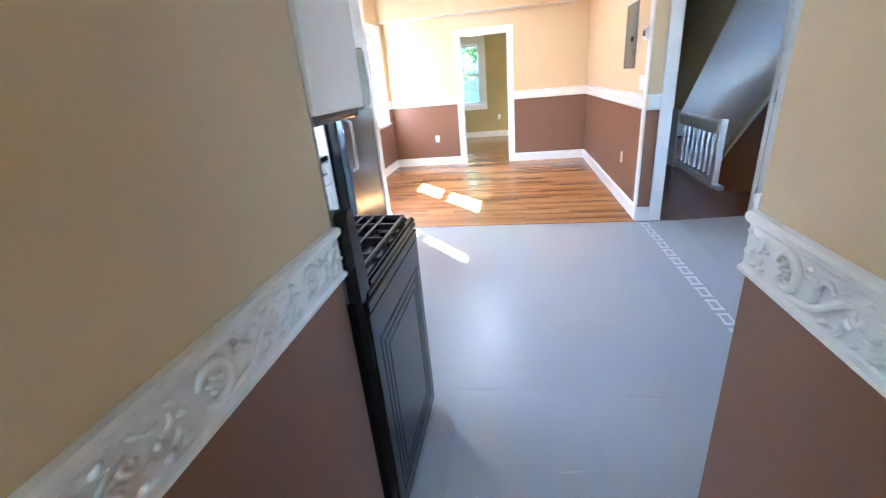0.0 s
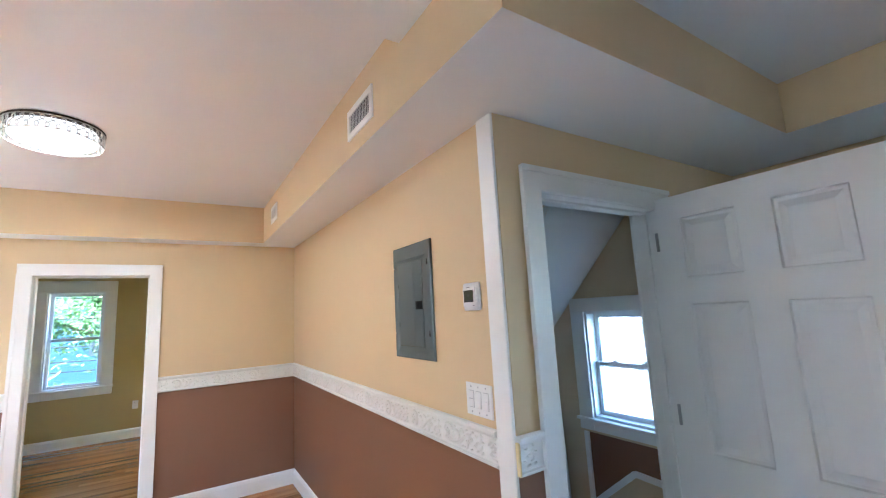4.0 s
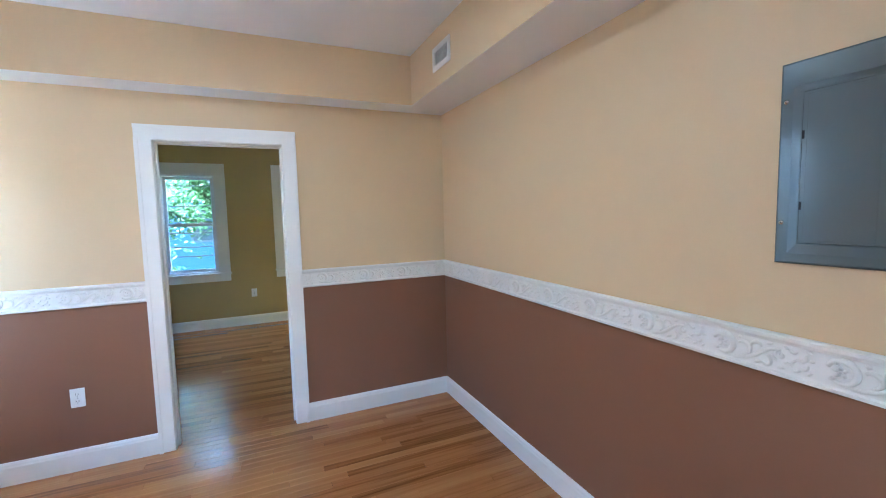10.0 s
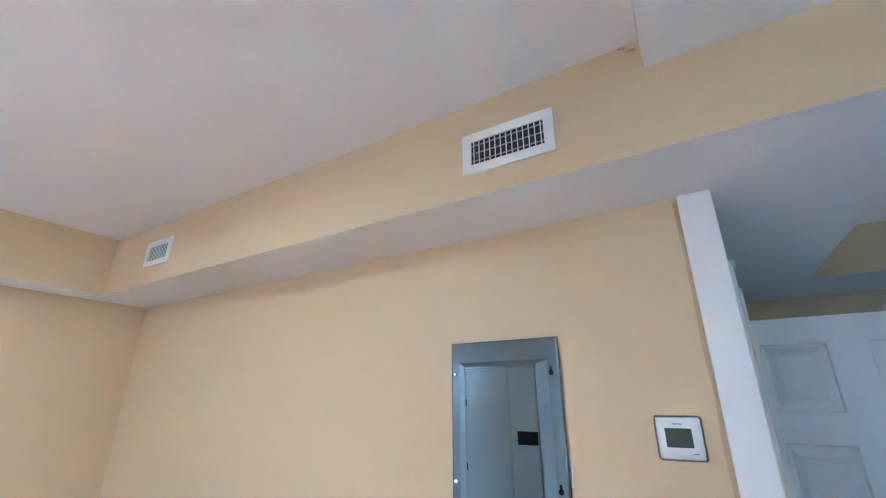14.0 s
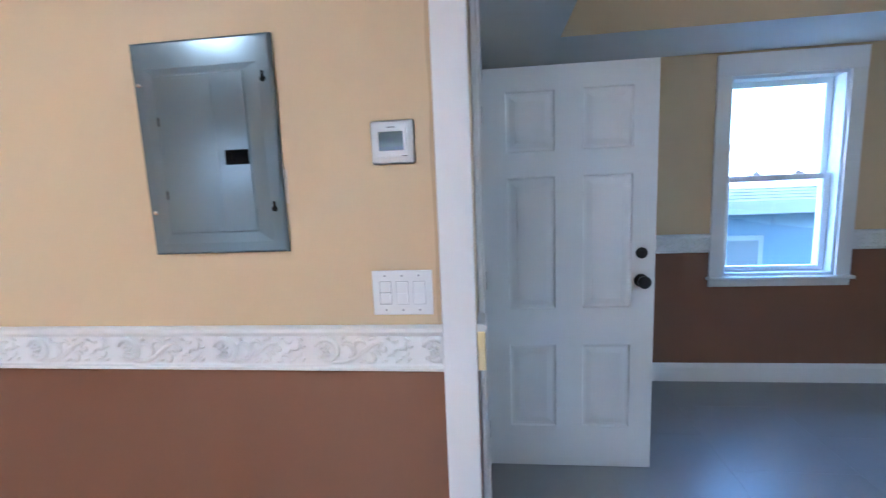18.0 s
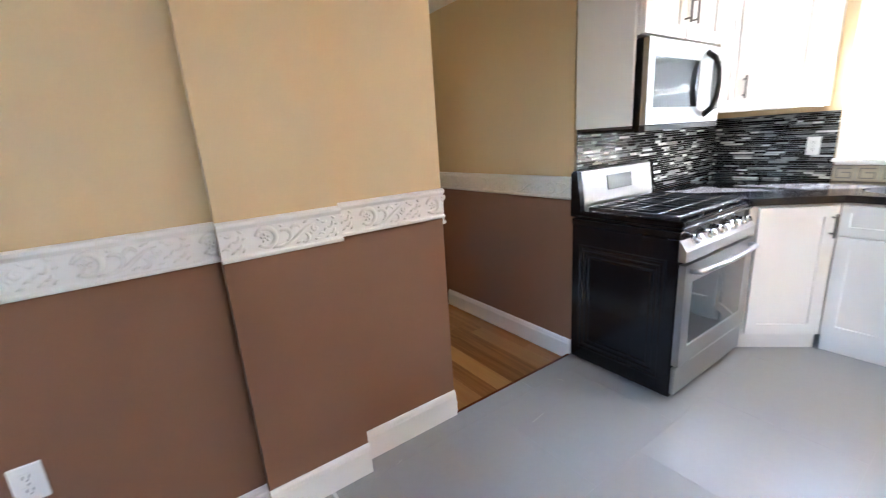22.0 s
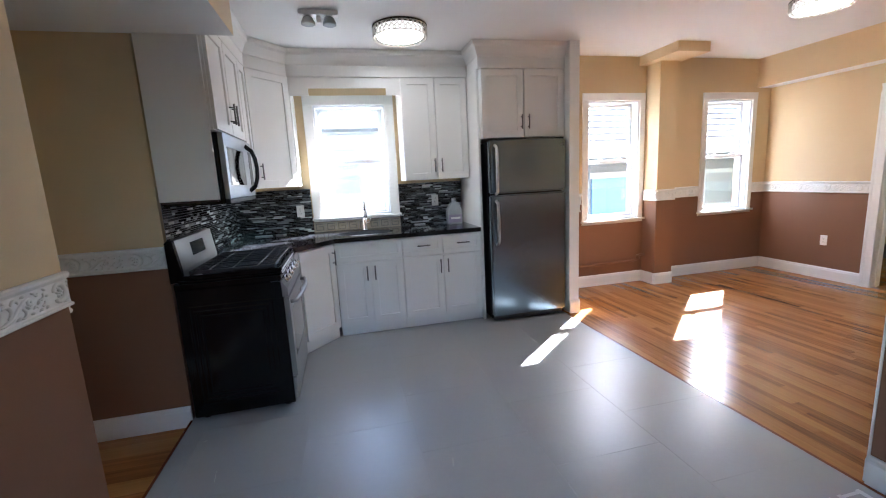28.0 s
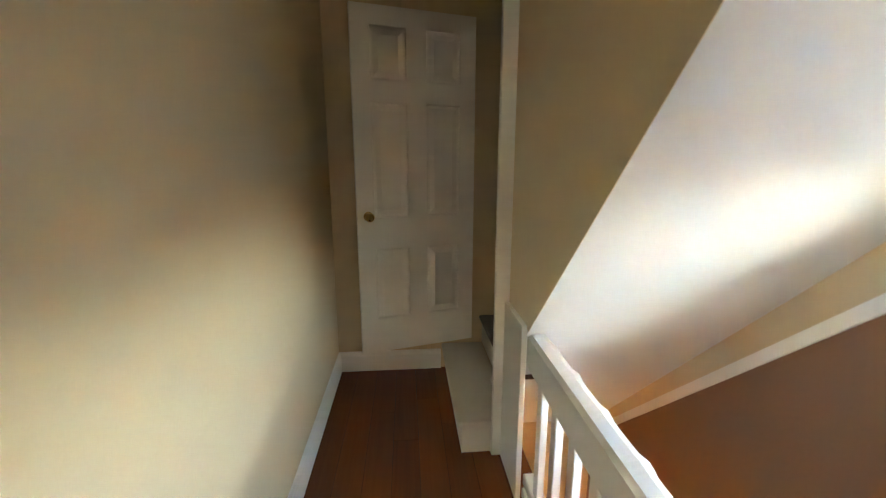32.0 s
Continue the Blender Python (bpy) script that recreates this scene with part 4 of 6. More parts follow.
part("body", block(0, dl2, 0.0, 0.22, UB, UT, 0.001), CABINET, c)
shaker(c, 0.01, dl2 - 0.01, UB, UT, handle=(0.05, UB + 0.13))
side = part("side_panel", block(-1.968, -1.645, 3.095, 3.113, UB, 2.40, 0.001), CABINET, c)
side.matrix_basis = c.matrix_basis.inverted()
c = cabinet("refrigerator_cabinet", pose(-1.30, 4.757, 0, 0, 0, 90), 0.82, 0.66, 1.725, UT, "white shaker cabinet over the refrigerator")
shaker(c, 0.0, 0.41, 1.725, UT, handle=(0.375, 1.86))
shaker(c, 0.41, 0.82, 1.725, UT, handle=(0.445, 1.86))
tall = thing("tall_end_panel", pose(-1.968, 4.735, 0), "tall white panel between worktop and refrigerator", "cabinet")
part("board", block(0.0, 0.630, 0.0, 0.020, 0.0, 2.40, 0.001), CABINET, tall)
part("edge_band", block(0.6302, 0.633, -0.0003, 0.0203, 0.0, 2.40, 0.0008), CABINET, tall)
# valance over the sink window, cut in steps
bm = bmesh.new()
for y0, y1, z0 in ((3.113, 3.27, 2.176), (3.27, 3.96, 2.24), (3.96, 4.09, 2.176)):
    box(bm, -1.66, -1.641, y0, y1, z0, 2.45)
box(bm, -1.652, -1.634, 3.26, 3.97, 2.24, 2.254)
tagged(new("valance", mesh("valance", bm, CABINET)), "white stepped valance board over the sink window", "valance")


def crown(points, name="crown_moulding"):
    """A frieze and crown moulding along a line of plan points, the room to the right."""
    prof = [(0.0, UT), (0.0, 2.425), (-0.006, 2.43), (-0.014, 2.455), (-0.035, 2.50), (-0.055, 2.515), (-0.06, 2.547), (0.02, 2.547), (0.02, UT)]
    bm = bmesh.new()
    pts = [Vector(q) for q in points]
    rows = []
    for i, q in enumerate(pts):
        ns = []
        for a, b in ((i - 1, i), (i, i + 1)):
            if 0 <= a and b < len(pts):
                t = (pts[b] - pts[a]).normalized()
                ns.append(Vector((t.y, -t.x)))
        n = sum(ns, Vector((0, 0))).normalized()
        n = n / max(n.dot(ns[0]), 0.3)
        rows.append([bm.verts.new((*(q - n * o), z)) for o, z in prof])
    for a, b in zip(rows, rows[1:]):
        for k in range(len(prof)):
            bm.faces.new((a[k], a[(k + 1) % len(prof)], b[(k + 1) % len(prof)], b[k]))
    bm.faces.new(rows[0][::-1])
    bm.faces.new(rows[-1])
    return tagged(new(name, mesh(name, bm, CABINET)), "white crown moulding along the tops of the wall cabinets", "moulding")


crown([(-0.292, 2.821), (-1.31, 2.821), (-1.618, 3.10), (-1.618, 4.735)][::1])
crown([(-1.60, 4.733), (-1.279, 4.733), (-1.279, 5.578)])

# range
rg = thing("gas_range", pose(-0.255, 3.07, -0.008, 0, 0, 180), "freestanding stainless gas range with black sides", "range")
part("body", block(0.0, 0.76, 0.0, 0.585, 0.03, 0.895, 0.004), BLACK_ENAMEL, rg, "black enamel sides")
rg.scale.z = 0.978
for x in (0.05, 0.71):
    for y in (0.05, 0.53):
        bm = bmesh.new()
        lathe(bm, [(0.02, 0.008), (0.02, 0.014), (0.012, 0.018), (0.012, 0.03)], (x, y, 0), 12)
        part("foot", bm, SLOT, rg)
STEPS = [(0, 0), (0.006, -0.0022), (0.012, -0.0022), (0.018, 0.0), (0.030, 0.0), (0.036, -0.0022), (0.042, -0.0022), (0.048, 0.0), (0.060, 0.0), (0.066, -0.0022), (0.070, -0.0022), (0.076, 0.0)]
side = slab(0.575, 0.80, 0.006, [(0.045, 0.53, 0.06, 0.70)], STEPS, both=False)
for x, turn in ((-0.0055, 90), (0.7655, -90)):
    part("side_panel", side.copy(), BLACK_ENAMEL, rg, "black side panel pressed in nested frames", pose(x, 0.58 if turn > 0 else 0.005, 0.05, 0, 0, -turn))
side.free()
part("side_rim", block(-0.009, 0.001, 0.0, 0.585, 0.856, 0.893, 0.004), BLACK_ENAMEL, rg)
part("drawer", block(0.002, 0.758, -0.022, 0.0, 0.05, 0.20, 0.005), STEEL, rg, "brushed steel bottom drawer")
od = part("oven_door", slab(0.756, 0.52, 0.03, [(0.075, 0.681, 0.09, 0.43)], [(0, 0), (0.004, 0.004)], both=False), STEEL, rg, "brushed steel oven door", pose(0.002, -0.032, 0.215))
part("oven_glass", block(0.08, 0.676, 0.0035, 0.006, 0.095, 0.425, 0.001), DARK_GLASS, od, "black oven window")
bm = bmesh.new()
tube(bm, [(0.05, 0.0, 0.485), (0.06, -0.035, 0.487), (0.2, -0.052, 0.488), (0.378, -0.057, 0.488), (0.556, -0.052, 0.488), (0.696, -0.035, 0.487), (0.706, 0.0, 0.485)], 0.013, 10)
part("oven_handle", bm, STEEL, od, "curved steel handle")
bm = bmesh.new()
v = [(0.0, -0.03, 0.75), (0.0, -0.03, 0.80), (0.0, 0.02, 0.885), (0.0, 0.06, 0.885), (0.0, 0.06, 0.75)]
profile = [bm.verts.new(q) for q in v]
far = [bm.verts.new((0.76, q[1], q[2])) for q in v]
for i in range(5):
    bm.faces.new((profile[i], profile[(i + 1) % 5], far[(i + 1) % 5], far[i]))
bm.faces.new(profile)
bm.faces.new(far[::-1])
part("control_panel", bm, STEEL, rg)
for k in range(5):
    bm = bmesh.new()
    x = 0.11 + 0.135 * k
    base = Vector((x, -0.008, 0.838))
    way = Vector((0, -0.862, 0.507))
    rod(bm, base, base + 0.012 * way, 0.025, 18)
    rod(bm, base + 0.012 * way, base + 0.038 * way, 0.021, 18, 0.018)
    rod(bm, base + 0.038 * way + Vector((0, 0, 0.0)), base + 0.041 * way, 0.015, 18)
    part("knob", bm, CHROME, rg, "polished steel knob")
part("cooktop", block(-0.004, 0.764, -0.012, 0.56, 0.893, 0.912, 0.005), BLACK_ENAMEL, rg, "black enamel cooktop")
for x0, x1, y0, y1 in ((-0.004, 0.02, -0.012, 0.535), (0.74, 0.764, -0.012, 0.535), (0.0205, 0.7395, -0.012, 0.012)):
    part("cooktop_rim", block(x0, x1, y0, y1, 0.9125, 0.937, 0.006, 2), BLACK_ENAMEL, rg)
for x, y, r in ((0.15, 0.13, 0.045), (0.15, 0.40, 0.035), (0.38, 0.27, 0.05), (0.61, 0.13, 0.04), (0.61, 0.40, 0.045)):
    bm = bmesh.new()
    lathe(bm, [(r * 1.25, 0.912), (r * 1.2, 0.916), (r * 0.9, 0.918), (r * 0.9, 0.926), (r, 0.928), (r, 0.934), (r * 0.6, 0.938)], (x, y, 0), 20)
    part("burner", bm, CAST, rg)
for x0 in (0.03, 0.265, 0.50):
    bm = bmesh.new()
    x1 = x0 + 0.23
    for y in (0.03, 0.13, 0.27, 0.40, 0.50):
        box(bm, x0, x1, y - 0.006, y + 0.006, 0.938, 0.960)
    for x in (x0, x0 + 0.072, x0 + 0.115, x0 + 0.158, x1):
        box(bm, x - 0.006, x + 0.006, 0.03, 0.50, 0.9385, 0.9605)
    for x in (x0 + 0.004, x1 - 0.004):
        for y in (0.034, 0.27, 0.496):
            box(bm, x - 0.008, x + 0.008, y - 0.008, y + 0.008, 0.911, 0.9395)
    part("grate", rounded(bm, 0.0025), CAST, rg, "cast-iron burner grate")
bm = bmesh.new()
prof = [(0.535, 0.90), (0.535, 0.965), (0.56, 1.15), (0.585, 1.155), (0.60, 1.14), (0.60, 0.90)]
for x0, x1, k in ((0.0, 0.035, 0), (0.035, 0.725, 1), (0.725, 0.76, 0)):
    a, b = [bm.verts.new((x0, *q)) for q in prof], [bm.verts.new((x1, *q)) for q in prof]
    for i in range(6):
        bm.faces.new((a[i], a[(i + 1) % 6], b[(i + 1) % 6], b[i])).material_index = k
    bm.faces.new(a).material_index = k
    bm.faces.new(b[::-1]).material_index = k
part("backguard", bm, [BLACK_ENAMEL, STEEL], rg, "steel backguard with black ends")
bm = bmesh.new()
lean = math.atan2(0.025, 0.185)
box(bm, 0.26, 0.50, -0.004, 0.0, 0.06, 0.145)
part("display", bm, DISPLAY, rg, "grey clock display", pose(0, 0.5353, 0.965, -math.degrees(lean)))

# microwave
mw = thing("microwave", pose(-0.322, 2.806, 1.310, 0, 0, 180), "stainless over-the-range microwave with a dark curved handle", "microwave")
mw.scale.z = 1.145
part("body", block(0.0, 0.755, 0.0, 0.329, 0.0, 0.362, 0.003), BLACK_ENAMEL, mw)
door = part("door", slab(0.59, 0.335, 0.028, [(0.055, 0.50, 0.065, 0.27)], [(0, 0), (0.003, 0.003)], both=False), STEEL, mw, "brushed steel door", pose(0.0, -0.03, 0.025))
part("door_glass", block(0.058, 0.497, 0.0025, 0.005, 0.068, 0.267, 0.001), DARK_GLASS, door, "dark reflective window")
part("control_strip", block(0.592, 0.755, -0.03, -0.001, 0.025, 0.36, 0.003), STEEL, mw)
part("vent_lip", block(0.0, 0.755, -0.028, -0.001, 0.0, 0.022, 0.003), SLOT, mw)
part("keypad", block(0.64, 0.735, -0.032, -0.03, 0.08, 0.30, 0.001), DISPLAY, mw)
bm = bmesh.new()
tube(bm, [(0.565, 0.0, 0.03), (0.572, -0.04, 0.06), (0.575, -0.058, 0.11), (0.575, -0.063, 0.168), (0.575, -0.058, 0.225), (0.572, -0.04, 0.275), (0.565, 0.0, 0.305)], 0.014, 10)
part("handle", bm, BLACK_ENAMEL, door, "black curved handle")

# refrigerator
fr = thing("refrigerator", pose(-1.255, 4.785, 0, 0, 0, 90), "dark stainless top-freezer refrigerator", "refrigerator")
part("body", block(0.0, 0.755, 0.0, 0.69, 0.03, 1.69, 0.006), BLACK_ENAMEL, fr, "black cabinet sides")
for z0, z1, name in ((0.06, 1.212, "lower_door"), (1.226, 1.706, "freezer_door")):
    d = part(name, block(0.0, 0.755, -0.062, -0.004, z0, z1, 0.012, 3), FRIDGE, fr)
    bm = bmesh.new()
    if z0 < 1:
        pts = [(0.055, -0.062, 1.16), (0.055, -0.105, 1.14), (0.055, -0.115, 1.0), (0.055, -0.105, 0.78), (0.055, -0.062, 0.755)]
    else:
        pts = [(0.055, -0.062, 1.655), (0.055, -0.105, 1.635), (0.055, -0.115, 1.45), (0.055, -0.105, 1.245), (0.055, -0.062, 1.225)]
    tube(bm, pts, 0.014, 10)
    part("handle", bm, STEEL, d, "steel bar handle")
part("grille", block(0.02, 0.735, -0.02, 0.0, 0.012, 0.055, 0.003), SLOT, fr)
part("hinge_cover", block(0.67, 0.745, -0.05, 0.04, 1.70, 1.715, 0.004), SLOT, fr)
part("badge", block(0.705, 0.73, -0.0635, -0.062, 1.635, 1.655, 0.0005), STEEL, fr)
for x in (0.06, 0.69):
    for y in (0.05, 0.6):
        bm = bmesh.new()
        lathe(bm, [(0.02, 0.0), (0.02, 0.03)], (x, y, 0), 10)
        part("foot", bm, SLOT, fr)

# cleaner jug on the worktop
JUG = material("cloudy_plastic", (0.42, 0.44, 0.455), 0.2)
jug = thing("cleaner_jug", pose(-1.80, 4.60, 0.915, 0, 0, 90), "cloudy plastic jug with a purple label", "jug")
bm = bmesh.new()
rows = []
for hx, hy, z in ((0.072, 0.05, 0.0), (0.078, 0.055, 0.01), (0.078, 0.055, 0.13), (0.066, 0.048, 0.17), (0.03, 0.03, 0.215), (0.02, 0.02, 0.23), (0.02, 0.02, 0.245)):
    rows.append([bm.verts.new((hx * sx * (1 if q else 0.75), hy * sy * (0.75 if q else 1), z)) for sx, sy, q in ((-1, -1, 0), (1, -1, 0), (1, -1, 1), (1, 1, 1), (1, 1, 0), (-1, 1, 0), (-1, 1, 1), (-1, -1, 1))])
for a, b in zip(rows, rows[1:]):
    for k in range(8):
        bm.faces.new((a[k], a[(k + 1) % 8], b[(k + 1) % 8], b[k]))
bm.faces.new(rows[0][::-1])
bm.faces.new(rows[-1])
part("bottle", bm, JUG, jug)
bm = bmesh.new()
lathe(bm, [(0.024, 0.245), (0.024, 0.265), (0.018, 0.268)], sides=16)
part("cap", bm, WHITE_PLASTIC, jug)
bm = bmesh.new()
tube(bm, [(0.055, 0, 0.165), (0.062, 0, 0.19), (0.045, 0, 0.215), (0.02, 0, 0.222)], 0.009)
part("grip", bm, JUG, jug)
PURPLE = material("purple_label", (0.33, 0.29, 0.38), 0.4, grain=0.15, size=40)
part("label", block(-0.07, 0.07, -0.0575, -0.0555, 0.02, 0.10, 0.0005), PURPLE, jug, "purple label")
part("label_band", block(-0.05, 0.05, -0.0582, -0.0576, 0.055, 0.075, 0), WHITE_PLASTIC, jug)


# mosaic backsplash
def island_material(name, colors, rough):
    m = bpy.data.materials.new(name)
    m.use_nodes = True
    n, link = m.node_tree.nodes, m.node_tree.links.new
    ramp = n.new("ShaderNodeValToRGB")
    ramp.color_ramp.interpolation = "CONSTANT"
    for k, (at, c) in enumerate(colors):
        e = ramp.color_ramp.elements[k] if k < 2 else ramp.color_ramp.elements.new(at)
        e.position, e.color = at, (*c, 1)
    link(n.new("ShaderNodeNewGeometry").outputs["Random Per Island"], ramp.inputs["Fac"])
    link(ramp.outputs["Color"], n["Principled BSDF"].inputs["Base Color"])
    n["Principled BSDF"].inputs["Roughness"].default_value = rough
    return m


MOSAIC = island_material("glass_mosaic", [(0.0, (0.007, 0.008, 0.009)), (0.36, (0.02, 0.023, 0.025)), (0.56, (0.09, 0.098, 0.1)), (0.69, (0.27, 0.28, 0.28)), (0.81, (0.018, 0.018, 0.02)), (0.90, (0.66, 0.68, 0.67))], 0.1)


def mosaic(name, m, length, height, seed, holes=()):
    """Strips of glass on the wall; x runs along it, -y looks into the room."""
    wall_part = thing(name, m, "backsplash of black, grey and white glass strips", "backsplash", "backsplash")
    part("backing", block(0, length, -0.004, -0.001, 0, height, 0), GROUT, wall_part)
    pick = random.Random(seed)
    verts, faces = [], []
    z = 0.001
    while z < height - 0.006:
        h = min(pick.choice((0.0125, 0.0125, 0.0165)), height - z)
        x = -pick.uniform(0, 0.06)
        while x < length:
            w = pick.choice((0.03, 0.05, 0.07, 0.09, 0.11))
            a, b = max(x + 0.0008, 0.0), min(x + w - 0.0008, length)
            x += w
            if b - a < 0.004:
                continue
            if any(q[0] < (a + b) / 2 < q[1] and q[2] < z + h / 2 < q[3] for q in holes):
                continue
            out = -0.008 - pick.choice((0, 0, 0.001, 0.002))
            n = len(verts)
            e = 0.0012
            verts += [(a, -0.004, z), (b, -0.004, z), (b, -0.004, z + h - 0.0016), (a, -0.004, z + h - 0.0016),
                      (a + e, out, z + e), (b - e, out, z + e), (b - e, out, z + h - 0.0016 - e), (a + e, out, z + h - 0.0016 - e)]
            faces += [(n + 4, n + 5, n + 6, n + 7)] + [(n + i, n + (i + 1) % 4, n + 4 + (i + 1) % 4, n + 4 + i) for i in range(4)]
        z += h
    me = bpy.data.meshes.new("mosaic")
    me.from_pydata(verts, [], faces)
    me.materials.append(MOSAIC)
    tagged(part("mosaic", me, MOSAIC, wall_part, "thin glass mosaic strips"), kind="stuff")


mosaic("backsplash", pose(W, 2.47, 0.915, 0, 0, 90), 0.705, 0.44, 11)
mosaic("backsplash", pose(W, 4.057, 0.915, 0, 0, 90), 0.676, 0.44, 12)
mosaic("backsplash", pose(-0.296, 2.47, 0.915, 0, 0, 180), 1.659, 0.43, 13)
STONE = material("beige_stone_tile", (0.42, 0.36, 0.27), 0.45, grain=0.12, spread=0.06, size=40)
KEY = material("grey_key_inlay", (0.22, 0.2, 0.17), 0.4, grain=0.1)
bs = thing("border_strip", pose(W, 3.178, 0.916, 0, 0, 90), "beige stone border with a key pattern under the window", "backsplash")
part("backing", block(0, 0.876, -0.004, -0.001, 0, 0.10, 0), GROUT, bs)
for k in range(8):
    x = 0.003 + 0.109 * k
    part("stone_tile", block(x, x + 0.106, -0.011, -0.004, 0.002, 0.098, 0.001), STONE, bs)
    bm = bmesh.new()
    for x0, x1, z0, z1 in ((0.016, 0.09, 0.078, 0.086), (0.016, 0.024, 0.018, 0.078), (0.024, 0.09, 0.018, 0.026), (0.082, 0.09, 0.026, 0.06), (0.042, 0.082, 0.052, 0.06)):
        box(bm, x + x0, x + x1, -0.0122, -0.0108, z0, z1)
    part("key_inlay", bm, KEY, bs)


# ---------------------------------------------------------------- small fixtures
def outlet(m, label="white duplex outlet on the brown wall", dark=False):
    """x along the wall, z up, -y into the room; centre of the plate at the origin."""
    o = thing("outlet", m, label, "outlet", "outlets")
    part("plate", block(-0.036, 0.036, -0.006, -0.0005, -0.058, 0.058, 0.002), WHITE_PLASTIC, o)
    for z in (-0.021, 0.021):
        r = part("receptacle", block(-0.017, 0.017, -0.008, -0.006, z - 0.014, z + 0.014, 0.002), WHITE_PLASTIC, o)
        bm = bmesh.new()
        for x in (-0.007, 0.006):
            box(bm, x - 0.001, x + 0.001, -0.0084, -0.0078, z - 0.002, z + 0.008)
        rod(bm, (0, -0.0078, z - 0.008), (0, -0.0084, z - 0.008), 0.0022, 8)
        part("slots", bm, SLOT, r)
    bm = bmesh.new()
    rod(bm, (0, -0.006, 0), (0, -0.0075, 0), 0.003, 8)
    part("screw", bm, STEEL, o)
    return o


first = outlet(pose(-1.205, F, 0.452))
for m in (pose(PX, 6.30, 0.47, 0, 0, -90), pose(2.068, S, 0.488, 0, 0, 180)):
    copy_thing(first, m)
for m, lab in ((pose(-0.255, 12.2, 0.455), "white duplex outlet on the olive wall"), (pose(W + 0.012, 3.066, 1.14, 0, 0, 90), "white duplex outlet on the mosaic backsplash"), (pose(W + 0.012, 4.436, 1.165, 0, 0, 90), "white duplex outlet on the mosaic backsplash")):
    tagged(copy_thing(first, m), lab)

# breaker panel
HOLE = material("black_opening", (0.004, 0.004, 0.004), 0.8, spec=0.1)
PANEL = material("grey_panel_enamel", (0.14, 0.17, 0.18), 0.15, 0.35, grain=0.02, blotch=0.03)
bp = thing("breaker_panel", pose(PX, 6.466, 1.340, 0, 0, -90), "grey steel breaker panel with a closed door", "breaker panel")
bp.scale = (1.038, 1.0, 1.026)
bm = bmesh.new()
rim = ((0, 0, 0, 0, 0.0005), (0, 0, 0, 0, 0.006), (0.002, 0.002, 0.002, 0.002, 0.012), (0.007, 0.007, 0.007, 0.007, 0.0145), (0.032, 0.036, 0.030, 0.068, 0.0145), (0.050, 0.074, 0.054, 0.082, 0.0105))
loops = [[(l, -d, b), (0.378 - r, -d, b), (0.378 - r, -d, 0.55 - t), (l, -d, 0.55 - t)] for l, r, b, t, d in rim]
for a, b in zip(loops, loops[1:]):
    for k in range(4):
        sheet(bm, [a[k], a[(k + 1) % 4], b[(k + 1) % 4], b[k]])
sheet(bm, loops[-1])
bmesh.ops.remove_doubles(bm, verts=bm.verts[:], dist=1e-5)
part("cover", bm, PANEL, bp)
pd = part("panel_door", block(0.054, 0.300, -0.0140, -0.0107, 0.058, 0.464, 0.002), PANEL, bp)
part("door_rib", block(0.066, 0.212, -0.0148, -0.0140, 0.066, 0.456, 0.0007), PANEL, pd)
part("latch", block(0.232, 0.296, -0.0165, -0.0140, 0.232, 0.270, 0.001), HOLE, pd, "black sliding latch")
part("latch_tab", block(0.236, 0.253, -0.0185, -0.0165, 0.237, 0.265, 0.001), HOLE, pd)
for z in (0.15, 0.34):
    part("hinge", block(0.0545, 0.0605, -0.0150, -0.0139, z, z + 0.022, 0.0004), HOLE, bp)
for x, z in ((0.016, 0.445), (0.016, 0.115), (0.352, 0.44), (0.352, 0.115)):
    bm = bmesh.new()
    lathe(bm, [(0.006, -0.0135), (0.006, -0.0160), (0.003, -0.0175)] if x < 0.1 else [(0.008, -0.0146), (0.008, -0.0151), (0.004, -0.0153)], (x, 0, z), 10, "y")
    if x > 0.1:
        box(bm, x - 0.004, x + 0.004, -0.0153, -0.0146, z - 0.002, z + 0.019)
    part("screw" if x < 0.1 else "keyhole", bm, CHROME if x < 0.1 else HOLE, bp)
PATCH = material("bare_plaster_patch", (0.7, 0.63, 0.52), 0.7, grain=0.1)
tagged(new("plaster_patch", mesh("plaster_patch", block(PX - 0.001, PX + 0.001, 6.066, 6.074, 1.47, 1.56, 0.0005), PATCH)), "bare plaster patch beside the breaker panel", "trim", "", "structure")

# thermostat and switches
SCREEN = material("grey_green_screen", (0.06, 0.075, 0.05), 0.12)
th = thing("thermostat", pose(PX, 5.828, 1.559, 0, 0, -90), "white square thermostat with a dark screen", "thermostat")
part("wall_plate", block(0, 0.113, -0.008, -0.0005, 0, 0.110, 0.005, 2), WHITE_PLASTIC, th)
part("case", block(0.012, 0.100, -0.021, -0.008, 0.011, 0.097, 0.006, 2), WHITE_PLASTIC, th)
part("screen", block(0.024, 0.087, -0.0218, -0.021, 0.033, 0.080, 0.0003), SCREEN, th, "grey-green display")
for x0, x1, z0, z1 in ((0.045, 0.067, 0.0895, 0.0915), (0.082, 0.096, 0.018, 0.0195)):
    part("marking", block(x0, x1, -0.0214, -0.021, z0, z1, 0), SLOT, th)
part("screen_band", block(0.024, 0.087, -0.0222, -0.0218, 0.033, 0.042, 0), DISPLAY, th)
cu = bpy.data.curves.new("reading", "FONT")
cu.body, cu.size, cu.align_x = "86", 0.016, "CENTER"
reading = new("reading", cu)
reading.data.materials.append(SLOT)
reading.parent = th
reading.matrix_basis = pose(0.0555, -0.0221, 0.055, 90)
GAP = material("grey_gap", (0.5, 0.5, 0.5), 0.6)
